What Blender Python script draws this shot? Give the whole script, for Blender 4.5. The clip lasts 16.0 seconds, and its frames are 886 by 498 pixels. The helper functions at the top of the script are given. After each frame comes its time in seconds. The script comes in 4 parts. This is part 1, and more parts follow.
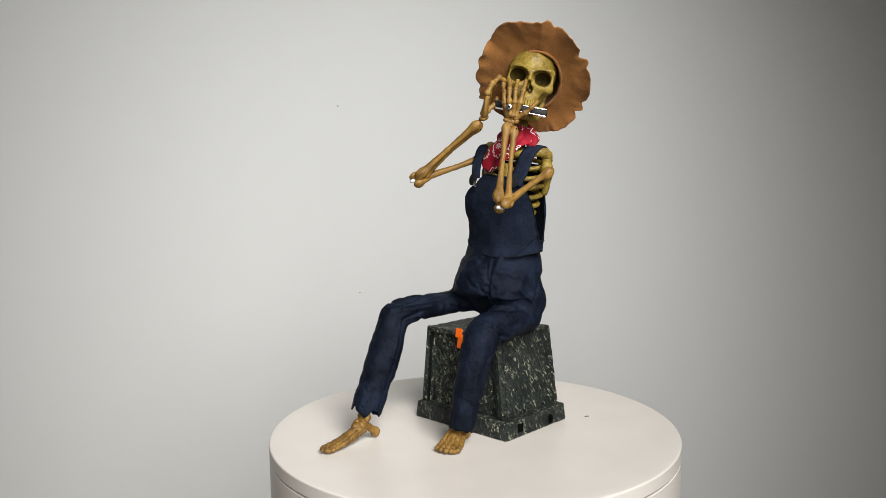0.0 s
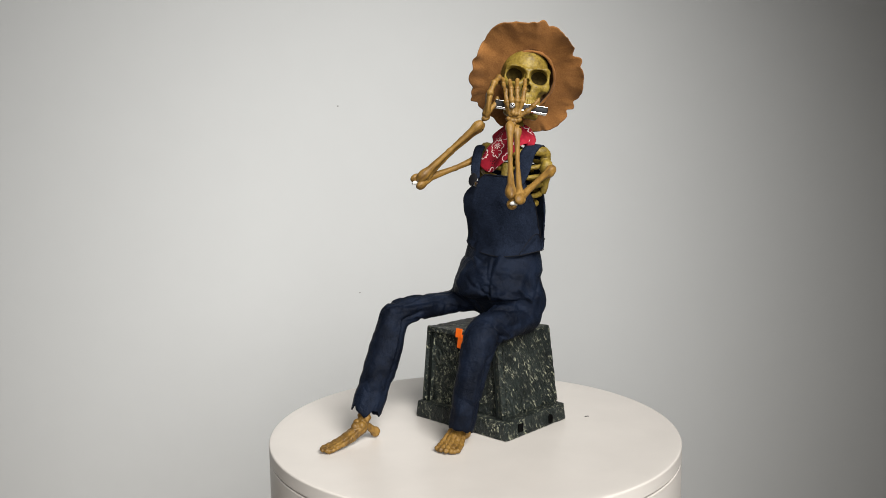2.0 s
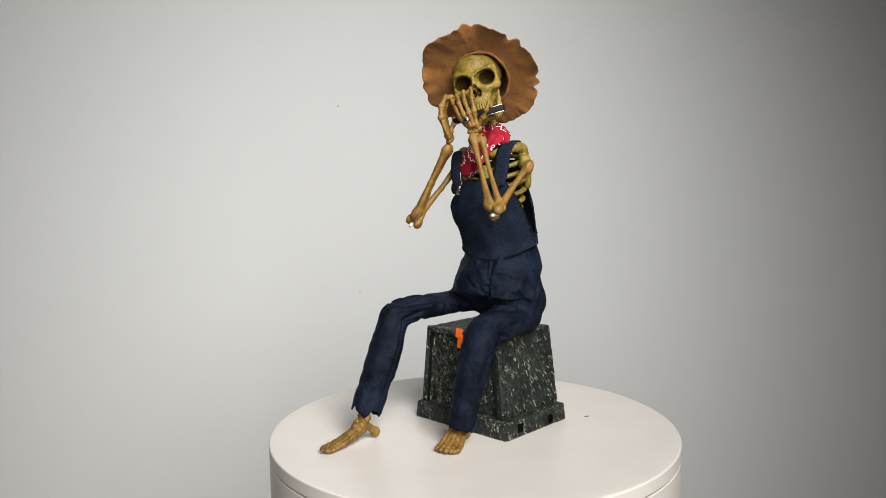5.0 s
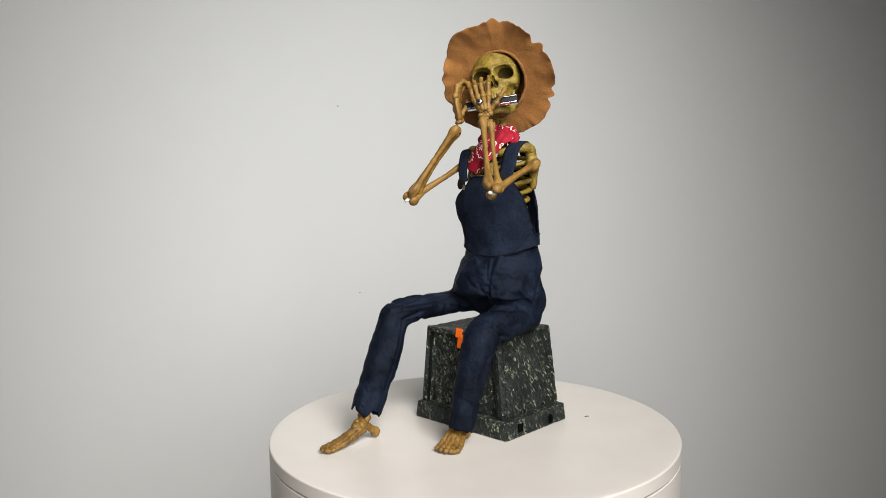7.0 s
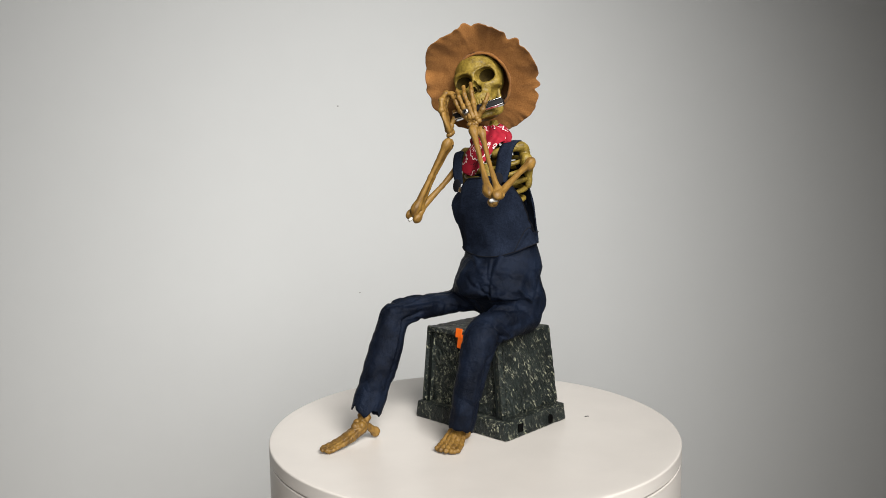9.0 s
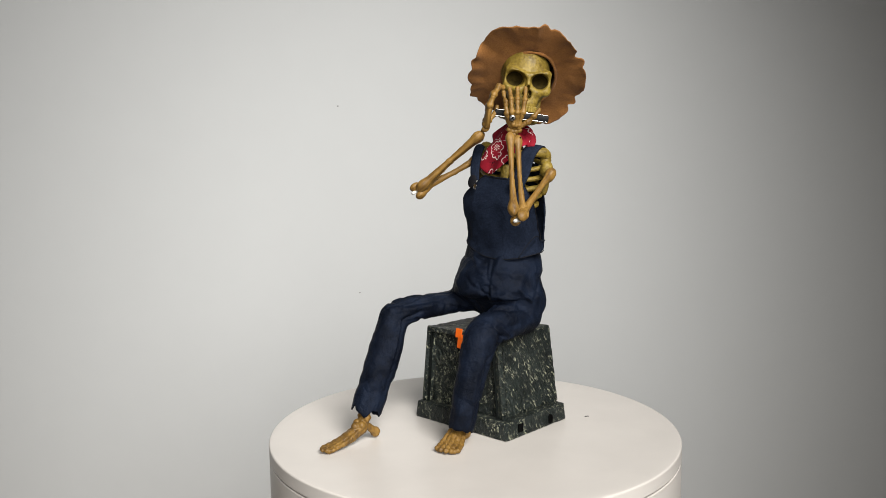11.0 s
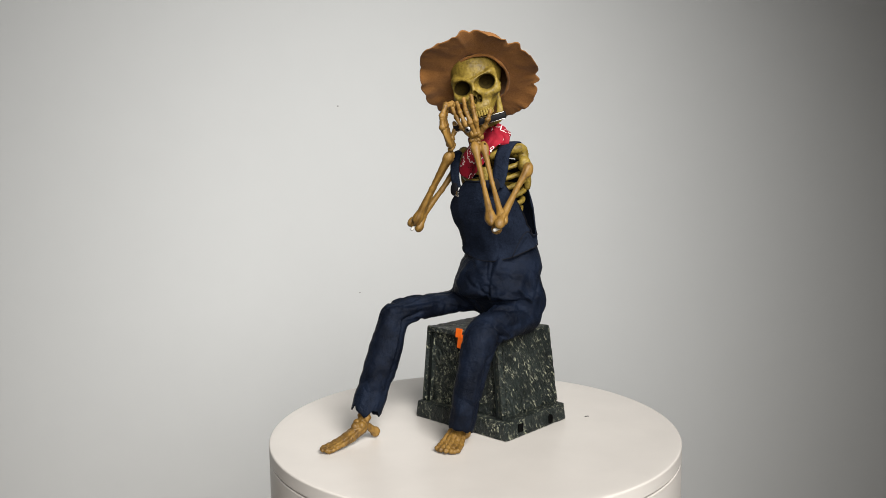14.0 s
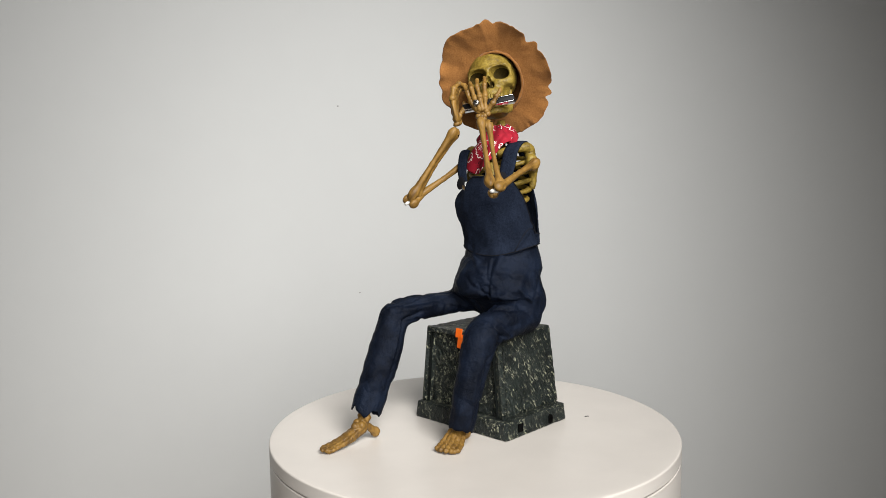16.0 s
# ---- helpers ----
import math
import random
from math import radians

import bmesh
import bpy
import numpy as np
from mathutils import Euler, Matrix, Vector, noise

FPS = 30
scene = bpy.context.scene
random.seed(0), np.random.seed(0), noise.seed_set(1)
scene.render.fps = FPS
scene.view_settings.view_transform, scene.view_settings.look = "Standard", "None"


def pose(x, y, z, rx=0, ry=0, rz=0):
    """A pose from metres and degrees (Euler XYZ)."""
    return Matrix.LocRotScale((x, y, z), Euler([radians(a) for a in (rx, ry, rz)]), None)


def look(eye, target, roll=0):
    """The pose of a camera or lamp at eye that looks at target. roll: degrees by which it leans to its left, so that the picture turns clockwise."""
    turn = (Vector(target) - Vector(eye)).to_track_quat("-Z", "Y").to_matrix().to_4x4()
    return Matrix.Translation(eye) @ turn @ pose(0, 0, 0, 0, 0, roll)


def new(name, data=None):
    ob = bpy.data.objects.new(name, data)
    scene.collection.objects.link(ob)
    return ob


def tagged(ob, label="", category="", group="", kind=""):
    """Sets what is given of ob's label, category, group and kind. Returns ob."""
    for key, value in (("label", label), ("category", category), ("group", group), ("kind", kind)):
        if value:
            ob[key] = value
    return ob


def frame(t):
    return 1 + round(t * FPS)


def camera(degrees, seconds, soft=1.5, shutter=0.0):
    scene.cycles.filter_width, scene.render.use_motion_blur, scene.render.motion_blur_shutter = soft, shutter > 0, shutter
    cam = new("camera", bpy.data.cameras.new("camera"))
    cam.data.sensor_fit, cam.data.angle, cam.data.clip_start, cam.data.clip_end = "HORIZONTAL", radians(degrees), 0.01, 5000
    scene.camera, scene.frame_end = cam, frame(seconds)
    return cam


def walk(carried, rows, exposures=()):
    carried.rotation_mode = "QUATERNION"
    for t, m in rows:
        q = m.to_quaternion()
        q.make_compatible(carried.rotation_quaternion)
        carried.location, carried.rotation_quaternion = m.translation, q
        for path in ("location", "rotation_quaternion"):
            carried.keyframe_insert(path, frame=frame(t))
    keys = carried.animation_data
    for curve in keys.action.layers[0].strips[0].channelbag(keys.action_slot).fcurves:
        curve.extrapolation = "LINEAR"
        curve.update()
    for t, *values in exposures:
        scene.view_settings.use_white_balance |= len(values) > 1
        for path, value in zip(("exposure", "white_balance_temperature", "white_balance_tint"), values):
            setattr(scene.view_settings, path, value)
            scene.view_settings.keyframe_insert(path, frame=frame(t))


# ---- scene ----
EYE = Vector((0.0, -0.788, 0.2604))
AIM = EYE + Vector((math.sin(-0.0372) * math.cos(0.0924), math.cos(0.0372) * math.cos(0.0924), math.sin(-0.0924)))
cam = camera(60.0, 16.0, soft=0.75)
STILL = look(EYE, AIM, -0.78)
walk(cam, [(0.0, STILL), (16.0, STILL)])

# ---- light ----
world = bpy.data.worlds.new("room_world")
world.use_nodes = True
world.node_tree.nodes["Background"].inputs[0].default_value = (0.75, 0.8, 0.9, 1)
world.node_tree.nodes["Background"].inputs[1].default_value = 0.1
scene.world = world
scene.view_settings.exposure = 0.0


def area_lamp(name, eye, target, width, height, watts, colour, spread=180):
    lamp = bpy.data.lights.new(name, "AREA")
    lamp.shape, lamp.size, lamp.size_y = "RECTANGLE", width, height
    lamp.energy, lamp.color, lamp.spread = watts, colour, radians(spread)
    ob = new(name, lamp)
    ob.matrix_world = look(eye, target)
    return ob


area_lamp("key_light", (0.45, -0.95, 1.20), (-0.77, 1.0, -0.18), 0.8, 0.8, 10.9, (1.0, 0.985, 0.96), 76)
# unseen fill lamp, added by the camera to brighten the figure's front
area_lamp("front_fill", (0.22, -1.45, 0.50), (-0.24, 1.0, -0.32), 1.0, 0.8, 5.8, (1.0, 0.985, 0.96), 88)


# ---- materials ----
class Nodes:
    """A short way to write node materials."""

    def __init__(self, name, roughness=0.5, metallic=0.0, specular=0.5):
        self.mat = bpy.data.materials.new(name)
        self.mat.use_nodes = True
        self.tree = self.mat.node_tree
        self.bsdf = self.tree.nodes["Principled BSDF"]
        self.bsdf.inputs["Roughness"].default_value = roughness
        self.bsdf.inputs["Metallic"].default_value = metallic
        self.bsdf.inputs["Specular IOR Level"].default_value = specular
        self.coord = self.add("ShaderNodeTexCoord").outputs["Object"]

    def add(self, kind, **values):
        node = self.tree.nodes.new(kind)
        for key, value in values.items():
            node.inputs[key.replace("_", " ")].default_value = value
        return node

    def link(self, a, b):
        self.tree.links.new(a, b)

    def stretched(self, scale=(1, 1, 1), rotation=(0, 0, 0)):
        node = self.add("ShaderNodeMapping")
        node.inputs["Scale"].default_value = scale
        node.inputs["Rotation"].default_value = rotation
        self.link(self.coord, node.inputs["Vector"])
        return node.outputs["Vector"]

    def noise(self, scale, detail=4.0, rough=0.55, distortion=0.0, vector=None):
        node = self.add("ShaderNodeTexNoise", Scale=scale, Detail=detail, Roughness=rough, Distortion=distortion)
        self.link(vector or self.coord, node.inputs["Vector"])
        return node.outputs["Fac"]

    def ramp(self, value, stops):
        node = self.add("ShaderNodeValToRGB")
        ramp = node.color_ramp
        while len(ramp.elements) < len(stops):
            ramp.elements.new(0.5)
        for element, (place, colour) in zip(ramp.elements, stops):
            element.position = place
            element.color = (*colour, 1) if len(colour) == 3 else colour
        self.link(value, node.inputs["Fac"])
        return node.outputs["Color"]

    def mix(self, a, b, factor, mode="MIX"):
        node = self.tree.nodes.new("ShaderNodeMix")
        node.data_type, node.blend_type = "RGBA", mode
        for socket, value in ((node.inputs[6], a), (node.inputs[7], b), (node.inputs[0], factor)):
            if isinstance(value, (int, float)):
                socket.default_value = value
            elif isinstance(value, tuple):
                socket.default_value = (*value, 1)
            else:
                self.link(value, socket)
        return node.outputs[2]

    def math(self, operation, a, b=0.0):
        node = self.tree.nodes.new("ShaderNodeMath")
        node.operation = operation
        for socket, value in zip(node.inputs, (a, b)):
            if isinstance(value, (int, float)):
                socket.default_value = value
            else:
                self.link(value, socket)
        return node.outputs[0]

    def bump(self, height, strength=0.3, distance=0.001):
        node = self.add("ShaderNodeBump", Strength=strength, Distance=distance)
        self.link(height, node.inputs["Height"])
        if self.bsdf.inputs["Normal"].links:
            self.link(self.bsdf.inputs["Normal"].links[0].from_socket, node.inputs["Normal"])
        self.link(node.outputs["Normal"], self.bsdf.inputs["Normal"])

    def colour(self, value):
        if isinstance(value, tuple):
            self.bsdf.inputs["Base Color"].default_value = (*value, 1)
        else:
            self.link(value, self.bsdf.inputs["Base Color"])

    def rough(self, value):
        self.link(value, self.bsdf.inputs["Roughness"])


BLACK, WHITE = (0, 0, 0), (1, 1, 1)


def bone_material(name, dark, mid, light, roughness, cracks=0.4, specular=0.5, drawn=1.0, pits=0.35):
    n = Nodes(name, roughness, 0, specular)
    along_bone = n.stretched((1.0, 1.0, drawn))
    stain = n.noise(90, 5, 0.6, 0.0, along_bone)
    fine = n.noise(420, 4, 0.6, 0.0, along_bone)
    base = n.ramp(stain, [(0.3, dark), (0.5, mid), (0.72, light)])
    n.colour(n.mix(base, n.ramp(fine, [(0.35, dark), (0.6, light)]), 0.36))
    crack = n.math("ABSOLUTE", n.math("SUBTRACT", n.noise(75, 3, 0.6, 0.6), 0.5))
    n.bump(n.ramp(crack, [(0.0, BLACK), (0.03, WHITE)]), cracks, 0.0005)
    n.bump(n.noise(260, 4, 0.6, 0.0, along_bone), pits, 0.0008)
    n.rough(n.ramp(stain, [(0.2, (roughness - 0.08,) * 3), (0.8, (roughness + 0.12,) * 3)]))
    return n.mat


def fabric_material(name, dark, light, thread=1800, roughness=0.85, sheen=0.2, gloss=0.2, creased=0.0, relief=1.0, nap=0.0):
    n = Nodes(name, roughness, 0, gloss)
    worn = n.noise(38, 5, 0.6)
    weave = n.noise(thread, 2, 0.5)
    mottle = n.noise(520, 3, 0.65)
    base = n.mix(n.ramp(worn, [(0.3 + 0.5 * nap, dark), (0.75 - 0.6 * nap, light)]), n.ramp(mottle, [(0.32, dark), (0.68, light)]), 0.45 - nap)
    n.colour(n.mix(base, n.ramp(weave, [(0.3, dark), (0.7, light)]), 0.3))
    n.bump(weave, 0.8 * relief, 0.0006)
    n.bump(mottle, 0.5 * relief, 0.0010)
    n.bump(n.noise(150, 3, 0.6), 0.4 * relief, 0.0018)
    n.bump(n.noise(48, 4, 0.55, 0.6), creased, 0.005)
    n.bsdf.inputs["Sheen Weight"].default_value = sheen
    n.bsdf.inputs["Sheen Roughness"].default_value = 0.5
    return n.mat


def plain_material(name, colour, roughness, metallic=0.0, grain=300, depth=0.0002, fade=0.86):
    n = Nodes(name, roughness, metallic)
    n.colour(n.mix(colour, tuple(c * fade for c in colour), n.noise(grain * 0.1, 4)))
    n.bump(n.noise(grain, 3), 0.15, depth)
    return n.mat


TAN_BONE = bone_material("tan_bone", (0.046, 0.020, 0.004), (0.160, 0.084, 0.015), (0.240, 0.134, 0.029), 0.52, 0.16, 0.32, 0.22, 0.34)
GOLD_BONE = bone_material("gold_bone", (0.054, 0.032, 0.004), (0.165, 0.111, 0.015), (0.235, 0.166, 0.028), 0.52, 0.45, 0.3)
DENIM = fabric_material("navy_cloth", (0.0008, 0.0014, 0.0036), (0.0172, 0.0242, 0.0430), roughness=0.85, sheen=0.0, gloss=0.05, creased=0.5)
SATIN = fabric_material("navy_satin", (0.0006, 0.0010, 0.0026), (0.0086, 0.0135, 0.0270), roughness=0.5, sheen=0.0, gloss=0.07, creased=0.7, relief=1.1, nap=0.2)
FELT = fabric_material("brown_felt", (0.118, 0.045, 0.010), (0.252, 0.114, 0.034), 900, 0.95, 0.10, gloss=0.1, creased=0.12, relief=0.45)
WALL_PAINT = plain_material("wall_paint", (0.637, 0.646, 0.640), 0.8, 0, 120, 0.0004, 0.965)
ROOM_PAINT = plain_material("room_paint", (0.36, 0.35, 0.34), 0.8, 0, 120, 0.0004)
TABLE_PLASTIC = plain_material("table_plastic", (0.62, 0.58, 0.535), 0.34, 0, 200, 0.00005)
FLOOR_MAT = plain_material("floor_boards", (0.32, 0.27, 0.22), 0.5, 0, 40, 0.0006)
BLACK_PLASTIC = plain_material("black_plastic", (0.004, 0.004, 0.005), 0.55)
BLACK_PLASTIC.node_tree.nodes["Principled BSDF"].inputs["Specular IOR Level"].default_value = 0.2
STAINED_BONE = bone_material("stained_bone", (0.010, 0.006, 0.001), (0.026, 0.017, 0.003), (0.050, 0.034, 0.006), 0.9, 0.2, 0.1)
CHROME = plain_material("chrome", (0.8, 0.8, 0.8), 0.12, 1.0)
STEEL = plain_material("dull_steel", (0.30, 0.29, 0.28), 0.38, 1.0)
CLEAR_WHITE = plain_material("white_plastic", (0.55, 0.54, 0.50), 0.35)
ORANGE = plain_material("orange_plastic", (0.85, 0.14, 0.008), 0.4)
# black strap fasteners, and the groove shade along the bib's seams
DARK_CLOTH = plain_material("black_cloth", (0.008, 0.008, 0.010), 0.9, 0, 900, 0.0005)
DARK_CLOTH.node_tree.nodes["Principled BSDF"].inputs["Specular IOR Level"].default_value = 0.1
HOLE_BLACK = plain_material("hole_black", (0.0015, 0.0015, 0.0015), 0.95)
HOLE_BLACK.node_tree.nodes["Principled BSDF"].inputs["Specular IOR Level"].default_value = 0.05


def stone_material():
    n = Nodes("painted_stone", 0.40, 0, 0.28)
    slant = n.tree.nodes.new("ShaderNodeMapping")
    slant.vector_type = "TEXTURE"
    slant.inputs["Rotation"].default_value = (radians(28), 0, 0)
    slant.inputs["Scale"].default_value = (1.0, 1.0, 3.2)
    n.link(n.coord, slant.inputs["Vector"])
    chips = n.noise(290, 3.0, 0.6, 1.5, slant.outputs["Vector"])
    fine = n.noise(420, 3, 0.6, 0.6, slant.outputs["Vector"])
    broken = n.noise(60, 4, 0.7)
    streak = n.math("MULTIPLY", n.ramp(chips, [(0.605, BLACK), (0.64, WHITE)]), n.ramp(broken, [(0.40, (0.12,) * 3), (0.56, WHITE)]))
    web = n.math("ABSOLUTE", n.math("SUBTRACT", n.noise(150, 3, 0.55, 0.5, slant.outputs["Vector"]), 0.5))
    lines = n.math("MULTIPLY", n.ramp(web, [(0.006, WHITE), (0.016, BLACK)]), n.ramp(n.noise(85, 3, 0.6), [(0.53, BLACK), (0.60, (0.8,) * 3)]))
    streak = n.math("MAXIMUM", streak, lines)
    flecks = n.math("MULTIPLY", n.ramp(fine, [(0.68, BLACK), (0.73, WHITE)]), n.ramp(broken, [(0.46, BLACK), (0.56, (0.7,) * 3)]))
    base = n.ramp(n.noise(35, 5, 0.6), [(0.3, (0.004, 0.0065, 0.006)), (0.7, (0.020, 0.027, 0.024))])
    soft = n.tree.nodes.new("ShaderNodeBevel")
    soft.samples = 4
    soft.inputs["Radius"].default_value = 0.0016
    dot = n.tree.nodes.new("ShaderNodeVectorMath")
    dot.operation = "DOT_PRODUCT"
    n.link(soft.outputs["Normal"], dot.inputs[0])
    n.link(n.add("ShaderNodeNewGeometry").outputs["Normal"], dot.inputs[1])
    edge = n.math("MULTIPLY", n.ramp(dot.outputs["Value"], [(0.90, WHITE), (0.975, BLACK)]), n.ramp(n.noise(210, 3, 0.7), [(0.44, BLACK), (0.56, WHITE)]))
    n.colour(n.mix(base, (0.46, 0.465, 0.33), n.math("MAXIMUM", n.math("MAXIMUM", streak, flecks), edge)))
    n.bump(chips, 1.0, 0.0060)
    n.bump(n.ramp(web, [(0.0, WHITE), (0.07, BLACK)]), 0.8, 0.0016)
    n.bump(n.noise(150, 4, 0.6, 0.5), 0.6, 0.0030)
    return n.mat


STONE = stone_material()
DARK_STONE = plain_material("dark_stone", (0.0050, 0.0065, 0.0060), 0.55, 0, 200, 0.0006)
DARK_STONE.node_tree.nodes["Principled BSDF"].inputs["Specular IOR Level"].default_value = 0.15


def bandana_material():
    n = Nodes("bandana_cloth", 0.8, 0, 0.2)
    cell = n.add("ShaderNodeTexVoronoi", Scale=62.0, Randomness=0.6)
    n.link(n.coord, cell.inputs["Vector"])
    away = n.tree.nodes.new("ShaderNodeVectorMath")
    away.operation = "SUBTRACT"
    n.link(n.coord, away.inputs[0])
    n.link(cell.outputs["Position"], away.inputs[1])
    split = n.add("ShaderNodeSeparateXYZ")
    n.link(away.outputs["Vector"], split.inputs["Vector"])
    round_it = n.math("ARCTAN2", split.outputs["X"], split.outputs["Z"])
    reach = cell.outputs["Distance"]
    # white rays of a sunburst, then a scalloped line, then black dots between
    rays = n.math("MULTIPLY", n.ramp(n.math("SINE", n.math("MULTIPLY", round_it, 9.0)), [(0.35, BLACK), (0.6, WHITE)]),
                  n.ramp(reach, [(0.09, BLACK), (0.11, WHITE), (0.24, WHITE), (0.27, BLACK)]))
    lobes = n.math("MULTIPLY", n.math("ABSOLUTE", n.math("SINE", n.math("MULTIPLY", round_it, 3.0))), 0.09)
    off_line = n.math("ABSOLUTE", n.math("SUBTRACT", n.math("SUBTRACT", reach, lobes), 0.37))
    scallop = n.math("MULTIPLY", n.ramp(off_line, [(0.018, WHITE), (0.032, BLACK)]), n.ramp(n.noise(60, 2), [(0.42, BLACK), (0.46, WHITE)]))
    dots = n.add("ShaderNodeTexVoronoi", Scale=330.0, Randomness=0.5)
    n.link(n.coord, dots.inputs["Vector"])
    spots = n.math("MULTIPLY", n.ramp(dots.outputs["Distance"], [(0.26, WHITE), (0.34, BLACK)]), n.ramp(n.noise(95, 2), [(0.54, BLACK), (0.58, WHITE)]))
    red = n.ramp(n.noise(120, 3), [(0.3, (0.16, 0.0038, 0.012)), (0.7, (0.26, 0.007, 0.019))])
    dotted = n.mix(red, (0.025, 0.005, 0.007), spots)
    n.colour(n.mix(dotted, (0.66, 0.56, 0.54), n.math("MAXIMUM", rays, scallop)))
    n.bump(n.noise(1500, 2), 0.25, 0.0003)
    n.bump(n.noise(90, 3), 0.4, 0.0015)
    return n.mat


BANDANA = bandana_material()


# ---- mesh helpers ----
def part(name, bm, material, parent=None, label="", smooth=True):
    mesh = bpy.data.meshes.new(name)
    bmesh.ops.recalc_face_normals(bm, faces=bm.faces)
    for face in bm.faces:
        face.smooth = smooth
    bm.to_mesh(mesh)
    bm.free()
    mesh.materials.append(material)
    ob = new(name, mesh)
    ob.parent = parent
    if label:
        ob["label"] = label
    return ob


def empty(name, matrix):
    ob = new(name)
    ob.empty_display_size = 0.02
    ob.matrix_world = matrix
    return ob


def ring(bm, centre, u, v, a, b, count, warp=None):
    """A closed ring of vertices round centre; warp(angle) scales its radius."""
    out = []
    for i in range(count):
        w = 2 * math.pi * i / count
        s = warp(w) if warp else 1.0
        out.append(bm.verts.new(centre + u * (a * s * math.cos(w)) + v * (b * s * math.sin(w))))
    return out


def bridge(bm, rings, caps=(True, True)):
    for low, high in zip(rings, rings[1:]):
        for i in range(len(low)):
            j = (i + 1) % len(low)
            bm.faces.new((low[i], low[j], high[j], high[i]))
    if caps[0]:
        bm.faces.new(list(reversed(rings[0])))
    if caps[1]:
        bm.faces.new(rings[-1])


def smooth_path(points, steps):
    """Catmull-Rom through tuples of any length."""
    pts = [np.array(p, float) for p in points]
    pts = [2 * pts[0] - pts[1], *pts, 2 * pts[-1] - pts[-2]]
    out = []
    for k in range(1, len(pts) - 2):
        p0, p1, p2, p3 = pts[k - 1:k + 3]
        for s in range(steps):
            t = s / steps
            out.append(0.5 * (2 * p1 + (p2 - p0) * t + (2 * p0 - 5 * p1 + 4 * p2 - p3) * t * t + (3 * p1 - p0 - 3 * p2 + p3) * t ** 3))
    out.append(pts[-2])
    return out


def tube(bm, rows, count=14, steps=4, side=Vector((1, 0, 0)), caps=(True, True), wrinkle=0.0, seed=0.0, fine=30.0):
    """A tube through rows (x, y, z, a, b): a is the half width along side, b the one across it."""
    path = smooth_path(rows, steps)
    rings = []
    for k, p in enumerate(path):
        here = Vector(p[:3])
        ahead = Vector(path[min(k + 1, len(path) - 1)][:3]) - Vector(path[max(k - 1, 0)][:3])
        ahead.normalize()
        u = side - ahead * side.dot(ahead)
        u = u.normalized() if u.length > 1e-4 else ahead.orthogonal().normalized()
        v = ahead.cross(u)

        def warp(w):
            if not wrinkle:
                return 1.0
            q = here * fine + Vector((math.cos(w), math.sin(w), seed)) * 1.3
            return 1.0 + wrinkle * noise.fractal(q, 1.0, 2.0, 3)
        rings.append(ring(bm, here, u, v, max(p[3], 1e-4), max(p[4], 1e-4), count, warp))
    bridge(bm, rings, caps)


def ball(bm, centre, size, detail=2, turn=None):
    made = bmesh.ops.create_icosphere(bm, subdivisions=detail, radius=1.0)
    m = Matrix.Translation(centre) @ (turn or Matrix()) @ Matrix.Diagonal((*size, 1))
    bmesh.ops.transform(bm, matrix=m, verts=made["verts"])
    return made["verts"]


def box(bm, centre, size, turn=None, bevel=0.0):
    made = bmesh.ops.create_cube(bm, size=1.0)
    m = Matrix.Translation(centre) @ (turn or Matrix()) @ Matrix.Diagonal((*size, 1))
    bmesh.ops.transform(bm, matrix=m, verts=made["verts"])
    if bevel:
        edges = list({e for v in made["verts"] for e in v.link_edges})
        bmesh.ops.bevel(bm, geom=edges, offset=bevel, segments=2, affect="EDGES", profile=0.5)


def lathe(bm, profile, count=96, caps=(True, True)):
    rings = [ring(bm, Vector((0, 0, z)), Vector((1, 0, 0)), Vector((0, 1, 0)), r, r, count) for r, z in profile]
    bridge(bm, rings, caps)


MM = 0.001


def knobbly(bm, amount, scale, seed=0.0):
    """Uneven cast surface: pushes the vertices along their normals."""
    bm.normal_update()
    for v in bm.verts:
        v.co += v.normal * amount * noise.fractal(v.co * scale + Vector((seed, 0, 0)), 1.0, 2.0, 3)


def mm(*rows):
    return [tuple(c * MM for c in row) for row in rows]


# ---- room ----
FLOOR_Z = -0.60


def slab(name, centre, size, material, label, category):
    bm = bmesh.new()
    box(bm, Vector(centre), size)
    ob = part(name, bm, material, None, label, False)
    return tagged(ob, label, category, kind="structure")


slab("wall_north", (0, 1.05, 0.65), (4.2, 0.1, 2.5), WALL_PAINT, "plain light grey painted wall behind the table", "wall")
for x, z in ((-0.3053, 0.4292), (-0.2644, -0.0067)):
    bm = bmesh.new()
    ball(bm, Vector((x, 0.9996, z)), (0.0022, 0.0008, 0.0016), 2)
    part("speck", bm, ROOM_PAINT, bpy.data.objects["wall_north"], "tiny grey speck on the paint")
slab("wall_south", (0, -2.65, 0.65), (4.2, 0.1, 2.5), ROOM_PAINT, "plain mid grey painted wall", "wall")
slab("wall_west", (-2.15, -0.8, 0.65), (0.1, 3.598, 2.5), ROOM_PAINT, "plain mid grey painted wall", "wall")
slab("wall_east", (2.15, -0.8, 0.65), (0.1, 3.598, 2.5), ROOM_PAINT, "plain mid grey painted wall", "wall")
slab("floor", (0, -0.8, FLOOR_Z - 0.05), (4.4, 3.9, 0.1), FLOOR_MAT, "plain brown floor under the white round table", "floor")
slab("ceiling", (0, -0.8, 1.95), (4.4, 3.9, 0.1), ROOM_PAINT, "plain grey ceiling", "ceiling")


